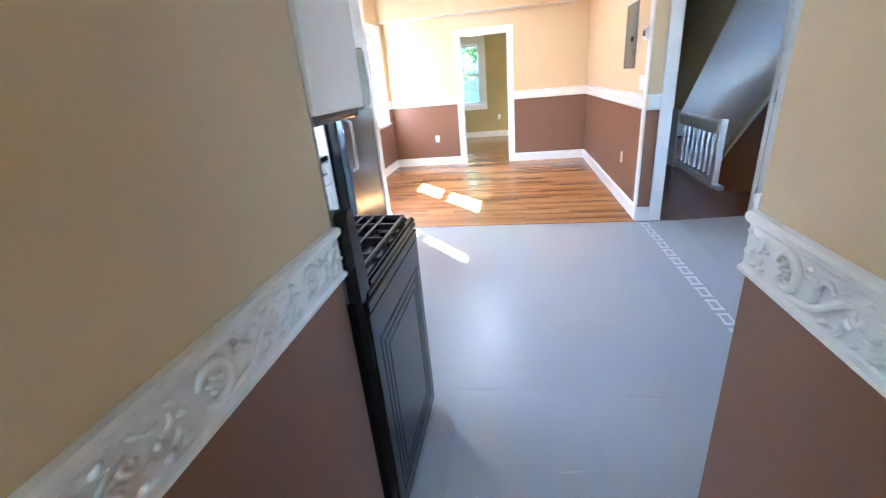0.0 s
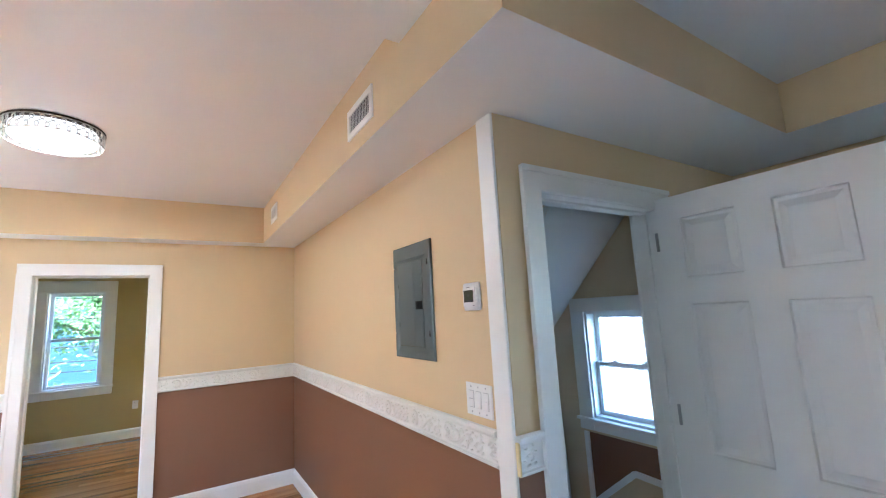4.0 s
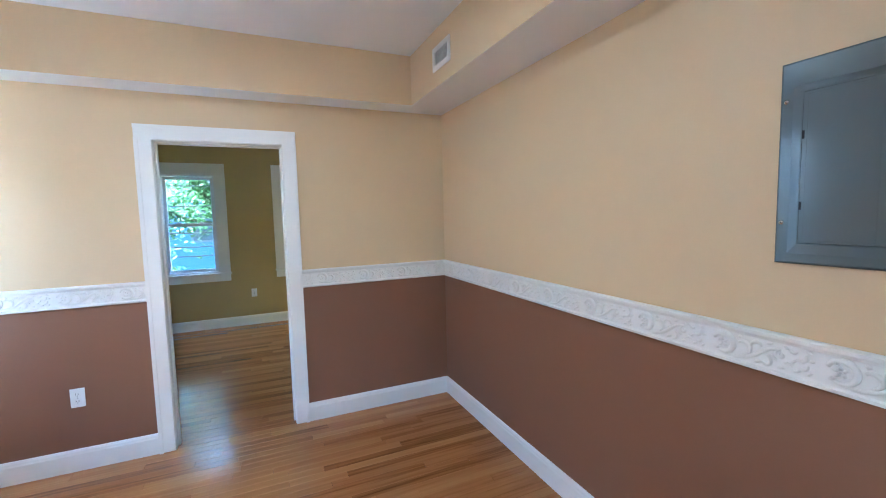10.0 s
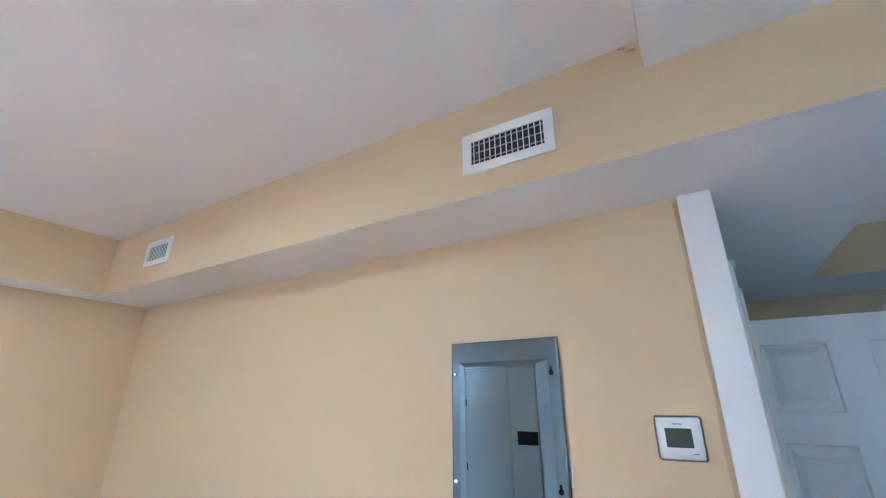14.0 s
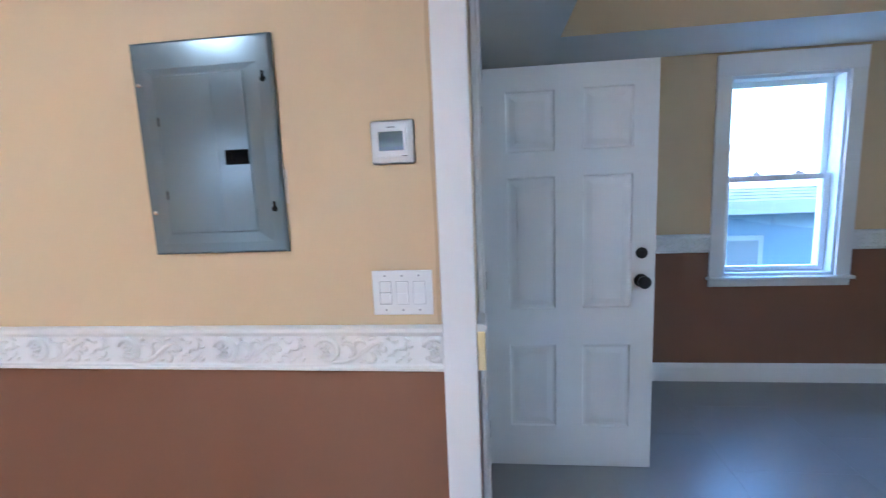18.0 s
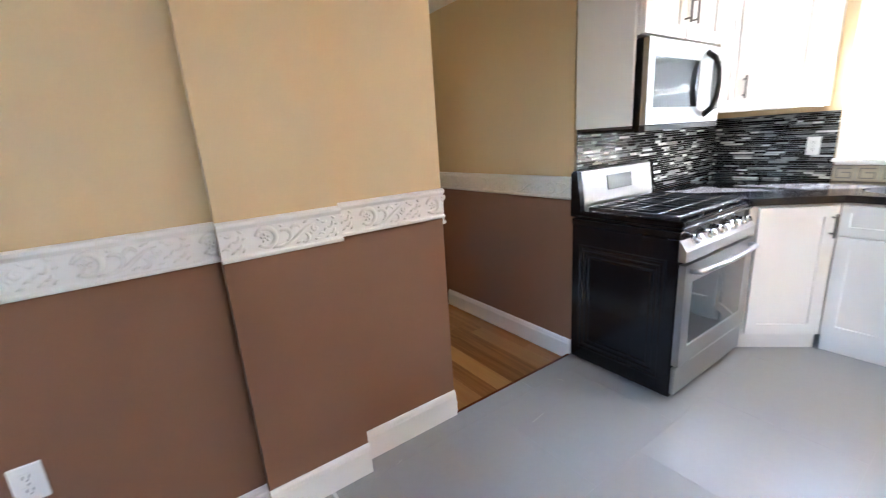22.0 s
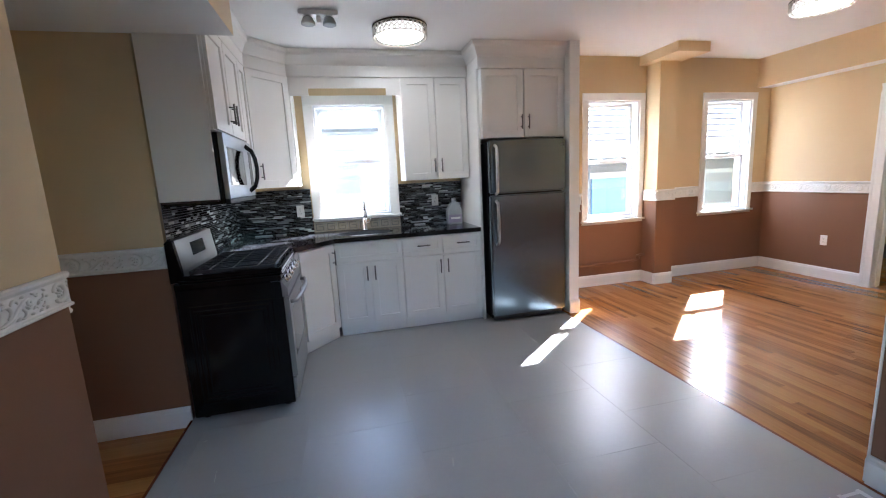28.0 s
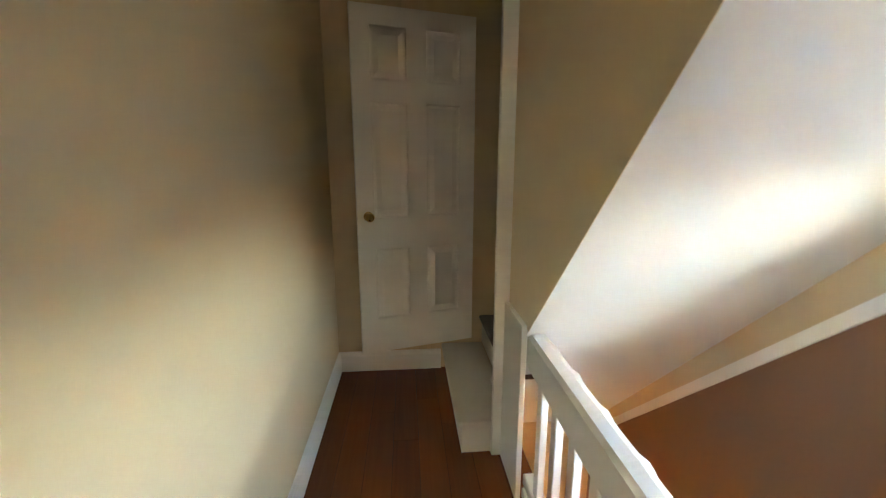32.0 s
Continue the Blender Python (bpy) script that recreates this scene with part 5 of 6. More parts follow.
sw = thing("switch_plate", pose(PX, 5.850, 1.159, 0, 0, -90), "white triple rocker switch plate", "switch")
part("plate", block(0, 0.164, -0.006, -0.0005, 0, 0.122, 0.002), WHITE_PLASTIC, sw)
for k in range(3):
    x = 0.036 + 0.046 * k
    if k == 0:
        for z in (0.032, 0.063):
            part("rocker", block(x - 0.0145, x + 0.0145, -0.0095, -0.0062, z, z + 0.0285, 0.002), WHITE_PLASTIC, sw)
    else:
        bm = bmesh.new()
        lo, hi = [[bm.verts.new((x + dx, y, z)) for y, z in ((-0.0062, 0.031), (-0.0125, 0.032), (-0.0095, 0.0605), (-0.0085, 0.0605), (-0.007, 0.090), (-0.0062, 0.091))] for dx in (-0.0148, 0.0148)]
        for i in range(6):
            bm.faces.new((lo[i], lo[(i + 1) % 6], hi[(i + 1) % 6], hi[i]))
        bm.faces.new(lo)
        bm.faces.new(hi[::-1])
        bmesh.ops.recalc_face_normals(bm, faces=bm.faces[:])
        part("rocker", bm, WHITE_PLASTIC, sw)
    part("rocker_gap", block(x - 0.0165, x + 0.0165, -0.0062, -0.0058, 0.029, 0.093, 0), GAP, sw)
    for z in (0.014, 0.108):
        bm = bmesh.new()
        rod(bm, (x, -0.006, z), (x, -0.0075, z), 0.003, 8)
        part("screw", bm, STEEL, sw)


# air vents on the soffit
def vent(m, w, h, slats, label):
    v = thing("air_vent", m, label, "vent", "air vents")
    b = 0.03
    bm = bmesh.new()
    for x0, x1, z0, z1 in ((0, w, 0, b), (0, w, h - b, h), (0, b, b, h - b), (w - b, w, b, h - b)):
        box(bm, x0, x1, -0.008, -0.0005, z0, z1)
    part("frame", bm, TRIM, v)
    part("backing", block(b, w - b, -0.002, -0.0005, b, h - b, 0), SLOT, v)
    for k in range(slats):
        x = b + (w - 2 * b) * (k + 0.5) / slats
        part("slat", block(x - 0.0015, x + 0.0015, -0.0045, -0.002, b, h - b, 0), TRIM, v)
    for k in range(3):
        z = b + (h - 2 * b) * (k + 0.5) / 3
        part("damper_blade", block(b, w - b, -0.0035, -0.002, z - 0.002, z + 0.002, 0), STEEL, v)
    return v


vent(pose(0.92, 6.232, 2.378, 0, 0, -90), 0.298, 0.145, 13, "white metal supply register with upright slats")
vent(pose(0.92, 8.235, 2.395, 0, 0, -90), 0.25, 0.142, 12, "small white metal supply register")

# wall pipe in the living room
bm = bmesh.new()
tube(bm, [(W + 0.05, 5.70, 0.27), (W + 0.05, 6.86, 0.275), (W + 0.05, 6.92, 0.285), (W + 0.05, 6.94, 0.31), (W + 0.05, 6.96, 0.34), (W + 0.05, 7.03, 0.345)], 0.014, 10)
lathe(bm, [(0.02, 0.29), (0.022, 0.30), (0.022, 0.33), (0.02, 0.34)], (W + 0.05, 6.94, 0), 12)
tagged(new("heating_pipe", mesh("heating_pipe", bm, BROWN)), "brown painted pipe running low along the wall", "pipe", "", "structure")

# ---------------------------------------------------------------- lamps
DIFFUSER = material("lit_diffuser", (0.9, 0.88, 0.84), 0.5, glow=(1.0, 0.975, 0.94, LAMP_GLOW))
DIFFUSER_LIVING = material("bright_lit_diffuser", (0.9, 0.88, 0.84), 0.5, glow=(1.0, 0.975, 0.94, 2.2 * LAMP_GLOW))
DRUM = material("lit_drum_wall", (0.9, 0.88, 0.84), 0.5, glow=(1.0, 0.95, 0.88, BAND_GLOW))
BRONZE = material("dark_bronze", (0.06, 0.045, 0.035), 0.4, 0.8, grain=0.05)
LACE = material("silver_lace_metal", (0.6, 0.56, 0.5), 0.35, 0.9)


def drum_light(m, diffuser):
    lamp = thing("ceiling_light", m, "round flush ceiling light in a pierced metal band, switched on", "ceiling light", "ceiling lights")
    bm = bmesh.new()
    lathe(bm, [(0.205, 0.0), (0.210, -0.003), (0.210, -0.010), (0.18, -0.02)], sides=40)
    part("canopy", bm, BRONZE, lamp, "dark bronze rim")
    bm = bmesh.new()
    lathe(bm, [(0.182, -0.02), (0.182, -0.068), (0.176, -0.075)], sides=40)
    part("drum_wall", bm, DRUM, lamp, "softly lit white drum wall")
    bm = bmesh.new()
    lathe(bm, [(0.172, -0.0755), (0.168, -0.079), (0.10, -0.082), (0.01, -0.083)], sides=40)
    part("diffuser", bm, diffuser, lamp, "glowing white diffuser")
    bm = bmesh.new()
    for z in (-0.012, -0.084):
        pts = [(0.205 * math.cos(2 * math.pi * k / 48), 0.205 * math.sin(2 * math.pi * k / 48), z) for k in range(49)]
        tube(bm, pts, 0.0035, 5)
    for k in range(64):
        a, s = 2 * math.pi * k / 64, 1 if k % 2 else -1
        pts = []
        for i in range(7):
            f = i / 6
            q = a + s * 0.10 * math.sin(math.pi * f * 2)
            pts.append((0.205 * math.cos(q), 0.205 * math.sin(q), -0.012 - 0.072 * f))
        tube(bm, pts, 0.0032, 4)
    part("pierced_band", bm, LACE, lamp, "pierced silver metal band")
    return lamp


drum_light(pose(-0.99, 4.02, KC - 0.0005), DIFFUSER)
drum_light(pose(-0.33, 7.28, LC - 0.0005), DIFFUSER_LIVING)

# emergency light / detector on the kitchen ceiling
em = thing("emergency_light", pose(-0.76, 3.43, KC), "white emergency light with two lamp heads", "emergency light")
part("base", block(-0.04, 0.04, -0.13, 0.13, -0.03, -0.0005, 0.006, 2), WHITE_PLASTIC, em)
for y in (-0.07, 0.07):
    bm = bmesh.new()
    lathe(bm, [(0.012, -0.03), (0.03, -0.04), (0.046, -0.075), (0.046, -0.085), (0.036, -0.09)], (0.0, y, 0), 18)
    part("lamp_head", bm, JUG, em)
bm = bmesh.new()
rod(bm, (0, 0, -0.03), (0, 0, -0.075), 0.016, 12)
part("swivel", bm, WHITE_PLASTIC, em)

# chandelier over the alcove
SHADE = material("amber_glass_shade", (0.78, 0.66, 0.45), 0.35, grain=0.1, size=20, glow=(1.0, 0.72, 0.38, SHADE_GLOW))
ch = thing("chandelier", pose(1.631, 4.019, 0), "dark bronze three-arm chandelier with upturned amber glass shades", "chandelier")
bm = bmesh.new()
lathe(bm, [(0.004, 1.768), (0.011, 1.773), (0.012, 1.782), (0.007, 1.79), (0.018, 1.795), (0.033, 1.806), (0.039, 1.822), (0.041, 1.832), (0.036, 1.836)], sides=24)
part("hub", bm, BRONZE, ch)
bm = bmesh.new()
lathe(bm, [(0.039, 1.8362), (0.038, 1.840), (0.024, 1.848), (0.008, 1.852)], sides=24)
part("hub_cap", bm, BRONZE, ch)
bm = bmesh.new()
rod(bm, (0, 0, 1.85), (0, 0, KC - 0.03), 0.0065, 10)
part("stem", bm, BRONZE, ch)
bm = bmesh.new()
lathe(bm, [(0.02, KC - 0.035), (0.06, KC - 0.025), (0.065, KC - 0.001)], sides=20)
part("canopy", bm, BRONZE, ch)
for k in range(3):
    a = radians(120 * k + 68)
    c, s = math.cos(a), math.sin(a)
    arm = bmesh.new()
    pts = [(0.03, 1.819), (0.06, 1.817), (0.085, 1.826), (0.11, 1.842), (0.135, 1.852), (0.16, 1.855), (0.195, 1.852)]
    for off in (-0.006, 0.006):
        tube(arm, [(r * c - off * s, r * s + off * c, z) for r, z in pts], 0.0075, 8)
    part("arm", arm, BRONZE, ch)
    x, y = 0.18 * c, 0.18 * s
    knob = bmesh.new()
    lathe(knob, [(0.003, 1.829), (0.008, 1.831), (0.009, 1.838), (0.005, 1.846), (0.005, 1.85)], (x, y, 0), 12)
    part("finial", knob, BRONZE, ch)
    cup = bmesh.new()
    lathe(cup, [(0.008, 1.858), (0.012, 1.862), (0.024, 1.868), (0.033, 1.884), (0.036, 1.902), (0.033, 1.904)], (x, y, 0), 20)
    cupo = part("cup", cup, BRONZE, ch)
    sh = bmesh.new()
    prof = [(0.032, 1.900), (0.043, 1.915), (0.053, 1.945), (0.056, 1.985), (0.060, 2.01), (0.074, 2.035), (0.071, 2.036), (0.057, 2.012), (0.053, 1.985), (0.05, 1.948), (0.04, 1.92), (0.02, 1.905)]
    lathe(sh, prof, (x, y, 0), 28)
    part("shade", sh, SHADE, cupo, "amber scavo glass shade, lit")

# lamp at the foot of the stairs
bulb = thing("stairwell_lamp", pose(2.70, 8.60, -1.75), "warm ceiling lamp down in the stairwell", "ceiling light")
bm = bmesh.new()
lathe(bm, [(0.02, 0.0), (0.09, -0.02), (0.10, -0.06), (0.06, -0.10), (0.01, -0.11)], sides=20)
part("globe", bm, material("lit_warm_globe", (0.9, 0.7, 0.4), 0.5, glow=(1.0, 0.56, 0.22, 0.5)), bulb)

# ---------------------------------------------------------------- outside
GROUND = -3.3
GRASS = material("grass_and_soil", (0.09, 0.1, 0.05), 0.9, grain=0.3, size=4, blotch=0.2)
structure("ground", block(-300, 300, -300, 300, GROUND - 0.5, GROUND, 0), GRASS, "lawn and yards around the houses", "ground")
# Siding and trim set far darker than pale paint, to hold down outdoor glare.
SIDING_W = material("dimmed_siding", (0.06, 0.068, 0.076), 0.5, grain=0.04, spread=0.03)
WHITE_BOARD = material("white_clapboard", (0.56, 0.57, 0.58), 0.5, grain=0.04, spread=0.03)
SIDING_B = material("blue_grey_siding", (0.032, 0.07, 0.12), 0.5, grain=0.05, spread=0.03)
SHINGLE = material("grey_shingles", (0.10, 0.096, 0.102), 0.8, grain=0.25, size=30, spread=0.08)
SHUTTER = material("blue_shutter", (0.04, 0.11, 0.2), 0.5, grain=0.05)
HOUSE_TRIM = material("dimmed_trim", (0.13, 0.14, 0.15), 0.5, grain=0.04)
SIDING_P = material("pale_blue_siding", (0.07, 0.15, 0.23), 0.5, grain=0.05, spread=0.03)
NIGHT = material("curtained_pane", (0.07, 0.08, 0.09), 0.08)


def house(name, m, length, depth, eave, ridge, siding, label, windows, shutters=True, step=0.125):
    """A house seen from its long side: x along it, y away, eave and ridge above the ground."""
    h = thing(name, m, label, "house")
    part("wall", block(0, length, 0, depth, 0, eave, 0), siding, h)
    rows = int(eave / step)
    bm = bmesh.new()
    for k in range(rows):
        z = k * step
        v = [bm.verts.new(q) for q in ((0, -0.004, z + step), (length, -0.004, z + step), (length, -0.026, z + 0.004), (0, -0.026, z + 0.004), (0, -0.001, z + 0.002), (length, -0.001, z + 0.002))]
        bm.faces.new(v[:4])
        bm.faces.new((v[3], v[2], v[5], v[4]))
    part("siding_boards", bm, siding, h)
    bm = bmesh.new()
    rise, over = ridge - eave, 0.45
    n = 26
    for k in range(n):
        f0, f1 = k / n, (k + 1) / n
        y0, y1 = -over + (depth / 2 + over) * f0, -over + (depth / 2 + over) * f1
        z0, z1 = eave - over * rise / (depth / 2) + (rise + over * rise / (depth / 2)) * f0, eave - over * rise / (depth / 2) + (rise + over * rise / (depth / 2)) * f1
        low, high = [(y0, z0 + 0.004), (y0, z0 + 0.018)], [(y1 + 0.03, z1 + 0.012), (y1 + 0.03, z1 - 0.002)]
        sheet(bm, [(-0.3, *low[1]), (length + 0.3, *low[1]), (length + 0.3, *high[0]), (-0.3, *high[0])])
        sheet(bm, [(-0.3, *low[0]), (length + 0.3, *low[0]), (length + 0.3, *low[1]), (-0.3, *low[1])])
        sheet(bm, [(-0.3, *low[0]), (-0.3, *high[1]), (length + 0.3, *high[1]), (length + 0.3, *low[0])])
    sheet(bm, [(-0.3, depth / 2, ridge), (length + 0.3, depth / 2, ridge), (length + 0.3, depth + over, eave - 0.2), (-0.3, depth + over, eave - 0.2)])
    roof = part("roof", bm, SHINGLE, h)
    zf = eave - over * rise / (depth / 2)
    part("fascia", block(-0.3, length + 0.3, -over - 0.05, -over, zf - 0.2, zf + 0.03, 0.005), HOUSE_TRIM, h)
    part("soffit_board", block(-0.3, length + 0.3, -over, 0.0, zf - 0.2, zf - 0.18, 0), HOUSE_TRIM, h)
    for x, z, w, t in windows:
        wd = part("window", block(x - 0.09, x + w + 0.09, -0.06, -0.0265, z - 0.09, z + t + 0.09, 0.004), HOUSE_TRIM, h)
        for z0, z1 in ((z, z + t / 2 - 0.025), (z + t / 2 + 0.025, z + t)):
            part("pane", block(x, x + w, -0.066, -0.0605, z0, z1, 0), NIGHT, wd)
        if shutters:
            for x0 in (x - 0.48, x + w + 0.12):
                part("shutter", block(x0, x0 + 0.36, -0.055, -0.027, z - 0.05, z + t + 0.05, 0.004), SHUTTER, h)
    return h


G = -GROUND
house("neighbor_house", pose(-4.9, 5.6, GROUND, 0, 0, 90), 15.0, 8.0, G + 2.15, G + 5.3, SIDING_W, "pale neighbouring house toned down against glare, with blue shutters and a shingle roof",
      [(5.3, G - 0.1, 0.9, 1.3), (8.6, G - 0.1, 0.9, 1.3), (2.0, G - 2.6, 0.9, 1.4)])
nh = bpy.data.objects["neighbor_house"]
sh = part("shutter", block(2.62, 3.50, -0.06, -0.027, G + 0.1, G + 1.25, 0.004), SHUTTER, nh)
part("shutter_cap", block(2.55, 3.57, -0.09, -0.0605, G + 1.22, G + 1.34, 0.004), HOUSE_TRIM, nh)
house("white_wing", pose(-4.87, -2.6, GROUND, 0, 0, 90), 8.0, 5.0, G + 2.75, G + 4.6, SIDING_W, "white wing of the neighbouring house, toned down against glare, with a shuttered window",
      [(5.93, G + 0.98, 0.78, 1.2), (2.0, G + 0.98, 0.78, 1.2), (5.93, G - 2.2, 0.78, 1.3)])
house("blue_house", pose(8.2, 6.2, GROUND, 0, 0, -90), 9.0, 7.0, G + 1.25, G + 2.4, SIDING_B, "blue-grey sided neighbouring house with white eaves", [(2.0, G - 0.75, 0.85, 1.15), (4.6, G - 0.75, 0.85, 1.15)], shutters=False)
house("white_house", pose(6.6, 16.0, GROUND, 0, 0, -90), 9.2, 6.0, G + 4.4, G + 6.4, WHITE_BOARD, "white-sided neighbouring house close by", [(2.0, G + 0.6, 0.8, 1.2)], shutters=False)
house("far_house", pose(-8.0, 27.0, GROUND, 0, 0, 0), 13.0, 8.0, G + 3.2, G + 6.8, SIDING_P, "pale blue house across the street behind a tree", [(2.0, G + 0.6, 1.0, 1.5), (5.2, G + 0.6, 1.0, 1.5), (8.6, G + 0.6, 1.0, 1.5), (3.6, G - 2.3, 1.0, 1.5)], shutters=False)

BARK = material("tree_bark", (0.09, 0.07, 0.05), 0.9, grain=0.3, size=20, bump=0.6)
LEAF = material("green_leaves", (0.075, 0.12, 0.035), 0.55, grain=0.25, size=3)
shine = LEAF.node_tree.nodes["Principled BSDF"]
glow_through, both = LEAF.node_tree.nodes.new("ShaderNodeBsdfTranslucent"), LEAF.node_tree.nodes.new("ShaderNodeMixShader")
glow_through.inputs["Color"].default_value, both.inputs["Fac"].default_value = (0.09, 0.19, 0.07, 1), 0.4
LEAF.node_tree.links.new(shine.outputs[0], both.inputs[1])
LEAF.node_tree.links.new(glow_through.outputs[0], both.inputs[2])
LEAF.node_tree.links.new(both.outputs[0], LEAF.node_tree.nodes["Material Output"].inputs["Surface"])


def tree(m, height, spread, leaves, seed, label):
    t = thing("tree", m, label, "tree")
    pick = random.Random(seed)
    bm = bmesh.new()
    tube(bm, [(0, 0, 0), (0.05, 0.02, height * 0.2), (-0.05, 0.05, height * 0.4), (0.04, 0, height * 0.62), (0.0, 0.0, height * 0.9)], 0.2, 10, [1.3, 1, 0.8, 0.55, 0.2])
    tips = []
    for k in range(16):
        z = height * pick.uniform(0.3, 0.85)
        a, r = pick.uniform(0, 6.283), spread * pick.uniform(0.5, 1.0) * (1.15 - z / height * 0.6)
        end = Vector((r * math.cos(a), r * math.sin(a), z + height * pick.uniform(0.05, 0.2)))
        mid = Vector((0.45 * end.x, 0.45 * end.y, z + 0.3 * (end.z - z)))
        tube(bm, [(0, 0, z), mid, end], 0.06, 6, [1, 0.6, 0.25])
        tips += [end, mid, (end + mid) / 2]
    part("trunk", bm, BARK, t)
    verts, faces = [], []
    for k in range(leaves):
        c = pick.choice(tips)
        p = c + Vector((pick.gauss(0, 0.4), pick.gauss(0, 0.4), pick.gauss(0, 0.32)))
        q = Euler((pick.uniform(-0.9, 0.9), pick.uniform(-0.9, 0.9), pick.uniform(0, 6.283))).to_matrix()
        s = pick.uniform(0.05, 0.10)
        n = len(verts)
        verts += [tuple(p + q @ Vector(v)) for v in ((-s, 0, 0), (-0.2 * s, 0.5 * s, 0.1 * s), (s, 0, 0), (-0.2 * s, -0.5 * s, 0.1 * s))]
        faces += [(n, n + 1, n + 2), (n, n + 2, n + 3)]
    me = bpy.data.meshes.new("crown")
    me.from_pydata(verts, [], faces)
    me.materials.append(LEAF)
    part("crown", me, LEAF, t, "clumps of sunlit green leaves")


tree(pose(-0.9, 18.6, GROUND), 12.5, 3.0, 30000, 21, "leafy green street tree outside the bedroom")
tree(pose(1.8, 21.0, GROUND), 11.0, 2.8, 20000, 22, "leafy green street tree farther along")
# Slim tree added in the sun's path to keep sun off the bedroom floor.
tree(pose(-3.05, 14.7, GROUND), 8.6, 1.25, 16000, 23, "slim leafy green tree added to shade the bedroom floor")
for k, (z0, sag) in enumerate(((2.6, 0.25), (2.2, 0.3), (1.5, 0.2), (1.25, 0.28), (0.95, 0.2))):
    bm = bmesh.new()
    tube(bm, [(-9 + 1.5 * i, 16.5 + 0.1 * k, z0 - sag * math.sin(math.pi * i / 12) + 0.1 * math.sin(i)) for i in range(13)], 0.014, 5)
    tagged(new("cable", mesh("cable", bm, SLOT)), "black overhead utility cable along the street", "cable", "overhead cables")
for x in (-9.0, 9.0):
    bm = bmesh.new()
    rod(bm, (x, 16.6, GROUND), (x, 16.6, 5.0), 0.14, 12, 0.11)
    tagged(new("utility_pole", mesh("utility_pole", bm, BARK)), "wooden utility pole carrying the cables", "pole", "utility poles")

PAPER = material("torn_drywall_paper", (0.5, 0.36, 0.22), 0.9, grain=0.2)
for y, z, w in ((5.69, 2.612, 0.03), (5.715, 2.63, 0.022), (5.66, 2.575, 0.018)):
    bm = bmesh.new()
    v = [bm.verts.new(q) for q in ((0.9185, y, z), (0.9165, y + w, z + 0.006), (0.9175, y + 0.6 * w, z + 0.014), (0.9165, y + 0.1 * w, z + 0.011), (0.914, y + 0.5 * w, z + 0.006))]
    for a, b in ((0, 1), (1, 2), (2, 3), (3, 0)):
        bm.faces.new((v[a], v[b], v[4]))
    structure("torn_edge", bm, PAPER, "torn drywall paper at the soffit corner", "trim")

EDGE = material("darker_tan_cut_in_paint", (0.55, 0.395, 0.225), 0.5, grain=0.06, size=40)
bm = bmesh.new()
rows = [(5.6645, 5.676 + 0.002 * math.sin(0.9 * k) + 0.001 * math.sin(7.7 * k), 1.135 + 1.15 * k / 24) for k in range(25)]
for a, b in zip(rows, rows[1:]):
    sheet(bm, [(PX - 0.0012, a[0], a[2]), (PX - 0.0012, a[1], a[2]), (PX - 0.0012, b[1], b[2]), (PX - 0.0012, b[0], b[2])])
structure("paint_edge", bm, EDGE, "uneven darker paint edge beside the white corner board", "trim")

# pale scuffs left on the tiles
SCUFF = material("pale_scuff", (0.55, 0.54, 0.5), 0.6, grain=0.2, size=80)
for x, y, turn, length in ((2.90, 2.86, 62, 0.17), (2.55, 3.12, 40, 0.10), (0.98, 2.56, 20, 0.03), (0.28, 2.74, 8, 0.09), (0.55, 3.9, -12, 0.06), (-0.02, 2.62, -70, 0.03), (1.95, 3.35, 25, 0.08)):
    bm = bmesh.new()
    low = [bm.verts.new((length * k / 8, 0.0012 * math.sin(1.7 * k) - 0.0012, 0.0)) for k in range(9)]
    high = [bm.verts.new((length * k / 8, 0.0012 * math.sin(1.7 * k) + 0.0012 + 0.001 * math.sin(2.9 * k), 0.0)) for k in range(9)]
    for k in range(8):
        bm.faces.new((low[k], low[k + 1], high[k + 1], high[k]))
    mark = structure("scuff_mark", bm, SCUFF, "pale scuff on the grey floor tiles", "stain")
    mark.matrix_basis = pose(x, y, 0.0012 + floor_height(x), 0, -math.degrees(math.atan(0.045)) if x > 1.6 else 0) @ pose(0, 0, 0, 0, 0, turn)

# ---------------------------------------------------------------- floors
structure("floor", block(W, PX, 5.555, F + 0.12, -0.12, -0.013, 0), UNDERLAY, "living room floor of varnished oak strips", "floor")
structure("floor_bedroom", block(-2.3, 1.4, F + 0.12, 12.2, -0.12, -0.013, 0), UNDERLAY, "bedroom floor of varnished oak strips", "floor")
structure("floor_hall", block(-1.5, 1.5, -2.6, 2.455, -0.16, -0.053, 0), UNDERLAY, "hall floor of varnished oak boards", "floor")
bm = bmesh.new()
box(bm, PX + 0.0, 2.40, DY + 0.005, 8.955, -0.12, -0.013)
box(bm, 2.40, E_, DY + 0.005, 6.44, -0.12, -0.013)
structure("floor_landing", bm, UNDERLAY, "landing floor of dark red-brown boards", "floor")
structure("floor_kitchen", block(W, E_, 2.455, 5.555, -0.12, -0.0010, 0), GROUT, "kitchen floor of large grey tiles", "floor")
structure("threshold", block(W + 0.8, PX + 0.19, 5.541, 5.556, -0.02, 0.002, 0.001), LAMINATE, "thin wooden strip where tile meets oak", "trim")
structure("threshold_hall", block(-0.293, 0.608, 2.446, 2.46, -0.06, 0.002, 0.001), LAMINATE, "thin wooden strip where tile meets oak", "trim")
structure("threshold_stair", block(1.459, 2.266, 5.552, 5.575, -0.02, 0.003, 0.001), LAMINATE, "wooden strip under the stair door", "trim")
bm = bmesh.new()
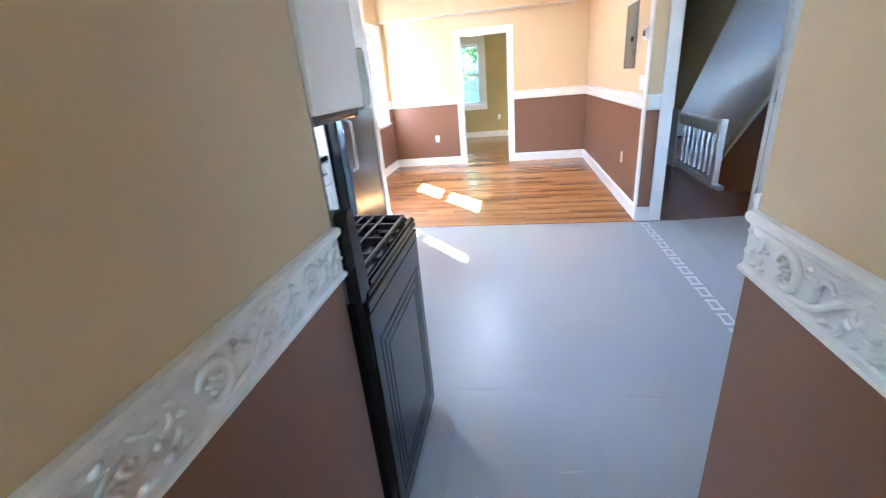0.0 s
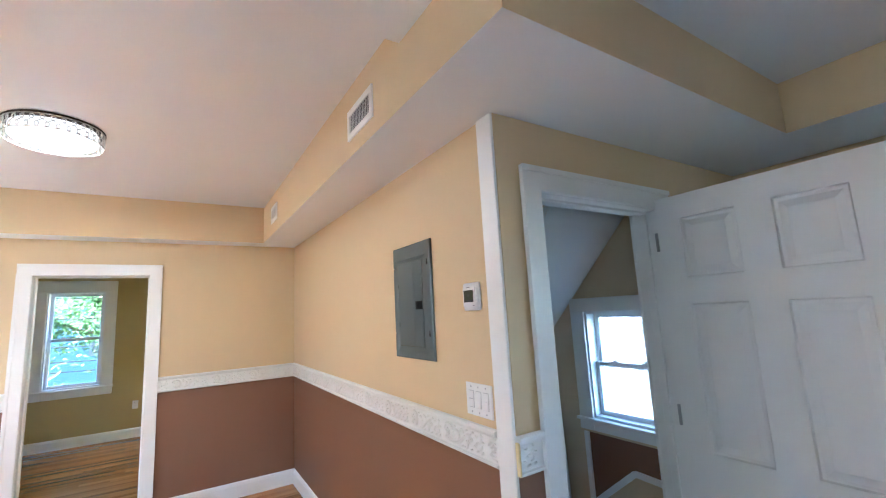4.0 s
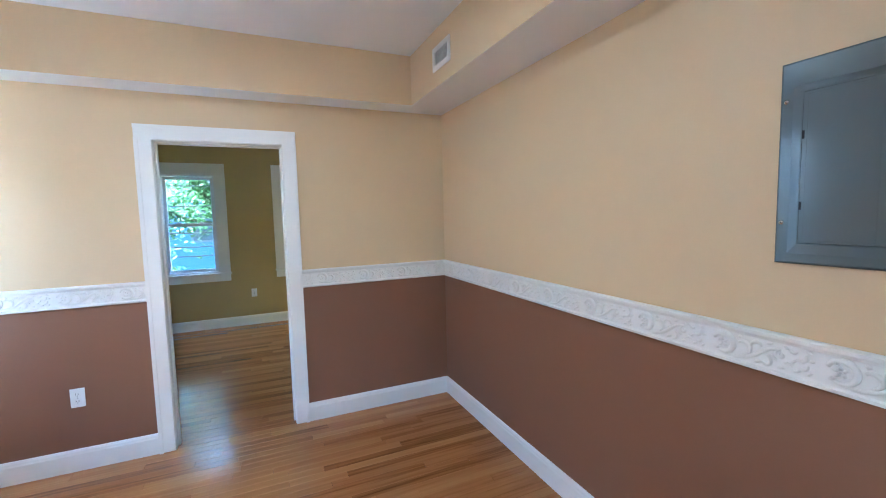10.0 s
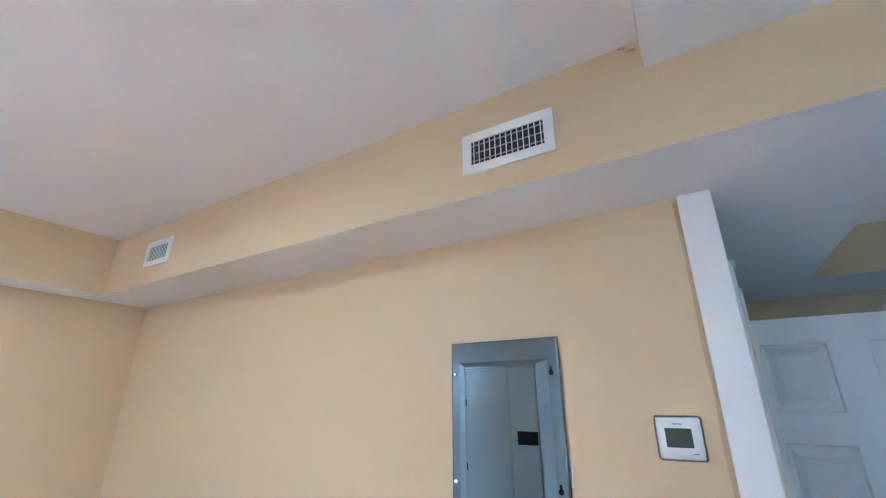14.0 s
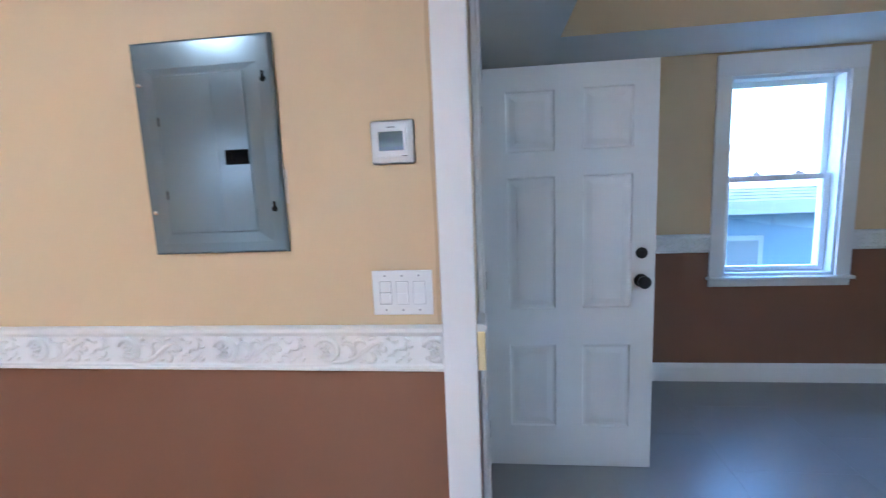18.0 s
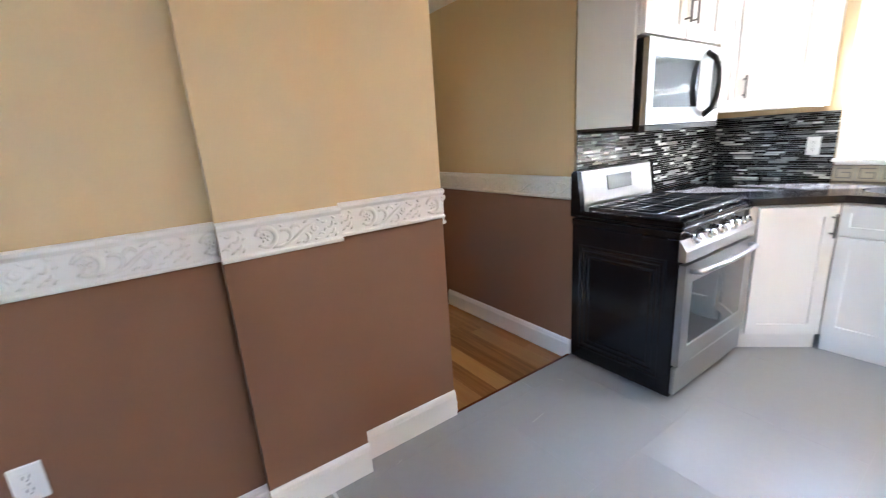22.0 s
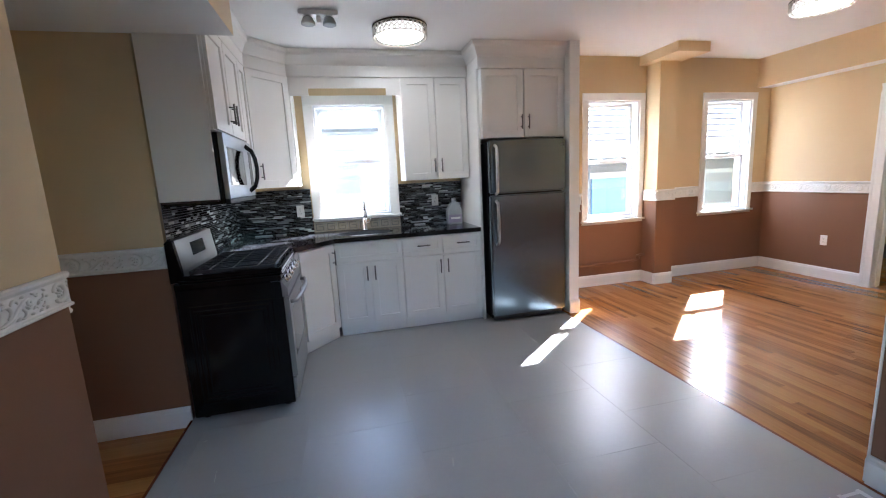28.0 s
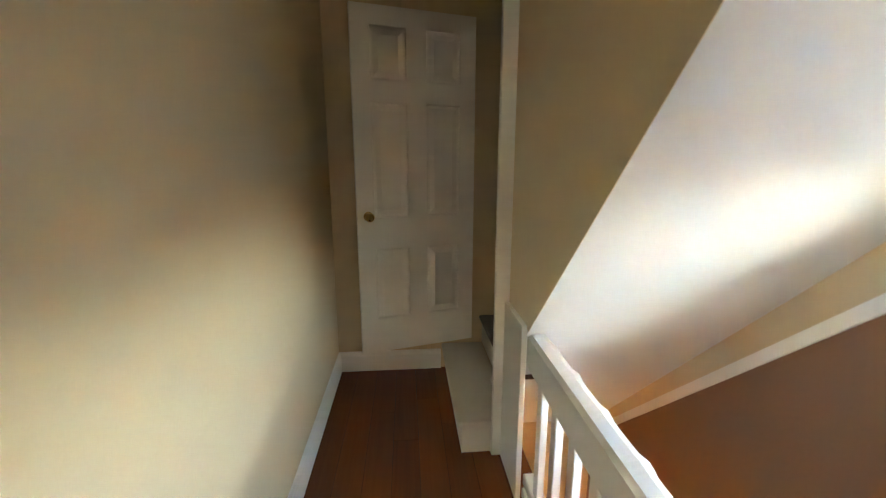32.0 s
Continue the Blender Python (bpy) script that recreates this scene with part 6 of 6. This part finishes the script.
sheet(bm, [(1.6, 2.455, -0.0011), (E_, 2.455, floor_height(E_) - 0.0026), (E_, 5.555, floor_height(E_) - 0.0026), (1.6, 5.555, -0.0011)])
sheet(bm, [(1.6, 5.555, -0.0011), (E_, 5.555, floor_height(E_) - 0.0026), (E_, 5.555, -0.1)])
structure("floor_bed", bm, GROUT, "mortar bed under the sloping alcove tiles", "floor")
PIECES = {}


def piece(name, lx, ly, mat, gap=0.0006, bevel=0.0007, top=0.0):
    key = (name, round(lx, 3), round(ly, 3))
    if key not in PIECES:
        bm = bmesh.new()
        v = box(bm, gap, lx - gap, gap, ly - gap, -0.013, top)
        up = [e for e in bm.edges if all(q.co.z > -0.001 for q in e.verts)]
        bmesh.ops.bevel(bm, geom=up, offset=bevel, segments=1, affect="EDGES")
        PIECES[key] = mesh(name, bm, mat)
    return PIECES[key]


def boards(parent, x0, x1, y0, y1, width, along, mat, lengths, seed, level=0.0):
    """Strips laid in rows, with random butt joints."""
    pick = random.Random(seed)
    p = bpy.data.objects[parent]
    a0, a1, b0, b1 = (x0, x1, y0, y1) if along == "x" else (y0, y1, x0, x1)
    rows = int((b1 - b0) / width + 0.5)
    wd = (b1 - b0) / rows
    for r in range(rows):
        a = a0
        first = True
        while a < a1 - 0.02:
            ln = pick.choice(lengths) * (pick.choice((0.4, 0.6, 0.8, 1.0)) if first else 1)
            first = False
            if a1 - a - ln < 0.15:
                ln = a1 - a
            ln = round(ln, 2) if a + ln < a1 - 0.01 else a1 - a
            x, y, lx, ly = (a, b0 + r * wd, ln, wd) if along == "x" else (b0 + r * wd, a, wd, ln)
            part("plank", piece("plank_" + along, lx, ly, mat), mat, p).matrix_basis = pose(x, y, level + pick.uniform(-0.0003, 0.0003))
            a += ln


OAK_Y = wood_material("varnished_oak_hall", (0.16, 0.055, 0.015), (0.34, 0.14, 0.04), (0.48, 0.23, 0.07), 0.2, "y", line=0.9)
boards("floor", W, PX, 5.556, 8.875, 0.057, "x", OAK, (0.5, 0.7, 0.9, 1.1), 3)
boards("floor_bedroom", -1.6, 1.2, 8.875, 12.2, 0.0625, "x", OAK, (0.8, 1.0, 1.3), 4)
boards("floor_hall", -0.293, 0.608, -1.2, 2.446, 0.115, "y", OAK_Y, (0.6, 0.9, 1.2), 5, -0.04)
boards("floor_landing", PX + 0.15, 2.40, 5.575, 8.955, 0.125, "y", LAMINATE, (0.9, 1.2), 6)
boards("floor_landing", 2.40, E_, 5.575, 6.44, 0.125, "y", LAMINATE, (0.9, 1.2), 7)

p = bpy.data.objects["floor_kitchen"]
JY = [2.46, 2.57, 3.165, 3.76, 4.355, 4.95, 5.541]
for r, (ya, yb) in enumerate(zip(JY, JY[1:])):
    off = 0.16 if r % 2 == 0 else 0.46
    for lo, hi in ((W, 1.272), (1.348, 1.6), (1.6, E_)):
        cuts = [lo] + [off + 0.595 * k for k in range(-6, 8) if lo + 0.05 < off + 0.595 * k < hi - 0.05] + [hi]
        for xa, xb in zip(cuts, cuts[1:]):
            tilt = math.degrees(math.atan2(floor_height(xb) - floor_height(xa), xb - xa))
            part("tile", piece("tile", xb - xa, yb - ya, TILE, 0.0004, 0.0003), TILE, p).matrix_basis = pose(xa, ya, floor_height(xa), 0, -tilt)
BARS = [mesh("border_tile", block(0.0, 0.074, 0.0, 0.022, -0.013, 0.0002, 0), TILE_WHITE), mesh("border_tile", block(0.0, 0.013, 0.0, 0.079, -0.013, 0.0002, 0), TILE_WHITE)]
core = bmesh.new()
for x0, x1, y0, y1 in ((0.0, 0.074, 0.1265, 0.1585), (0.0195, 0.0545, 0.0235, 0.1015), (0.0, 0.0045, 0.0235, 0.1015), (0.0695, 0.074, 0.0235, 0.1015)):
    box(core, x0, x1, y0, y1, -0.013, -0.0003)
core = mesh("border_tile_core", core, TILE)
for k in range(19):
    y = 2.484 + 0.1605 * k
    for me, dx, dy in ((BARS[0], 0, 0), (BARS[0], 0, 0.103), (BARS[1], 0.0055, 0.023), (BARS[1], 0.0555, 0.023)):
        part("border_tile", me, TILE_WHITE, p).matrix_basis = pose(1.266 + dx, y + dy, 0)
    part("border_tile_core", core, TILE, p).matrix_basis = pose(1.266, y, 0)
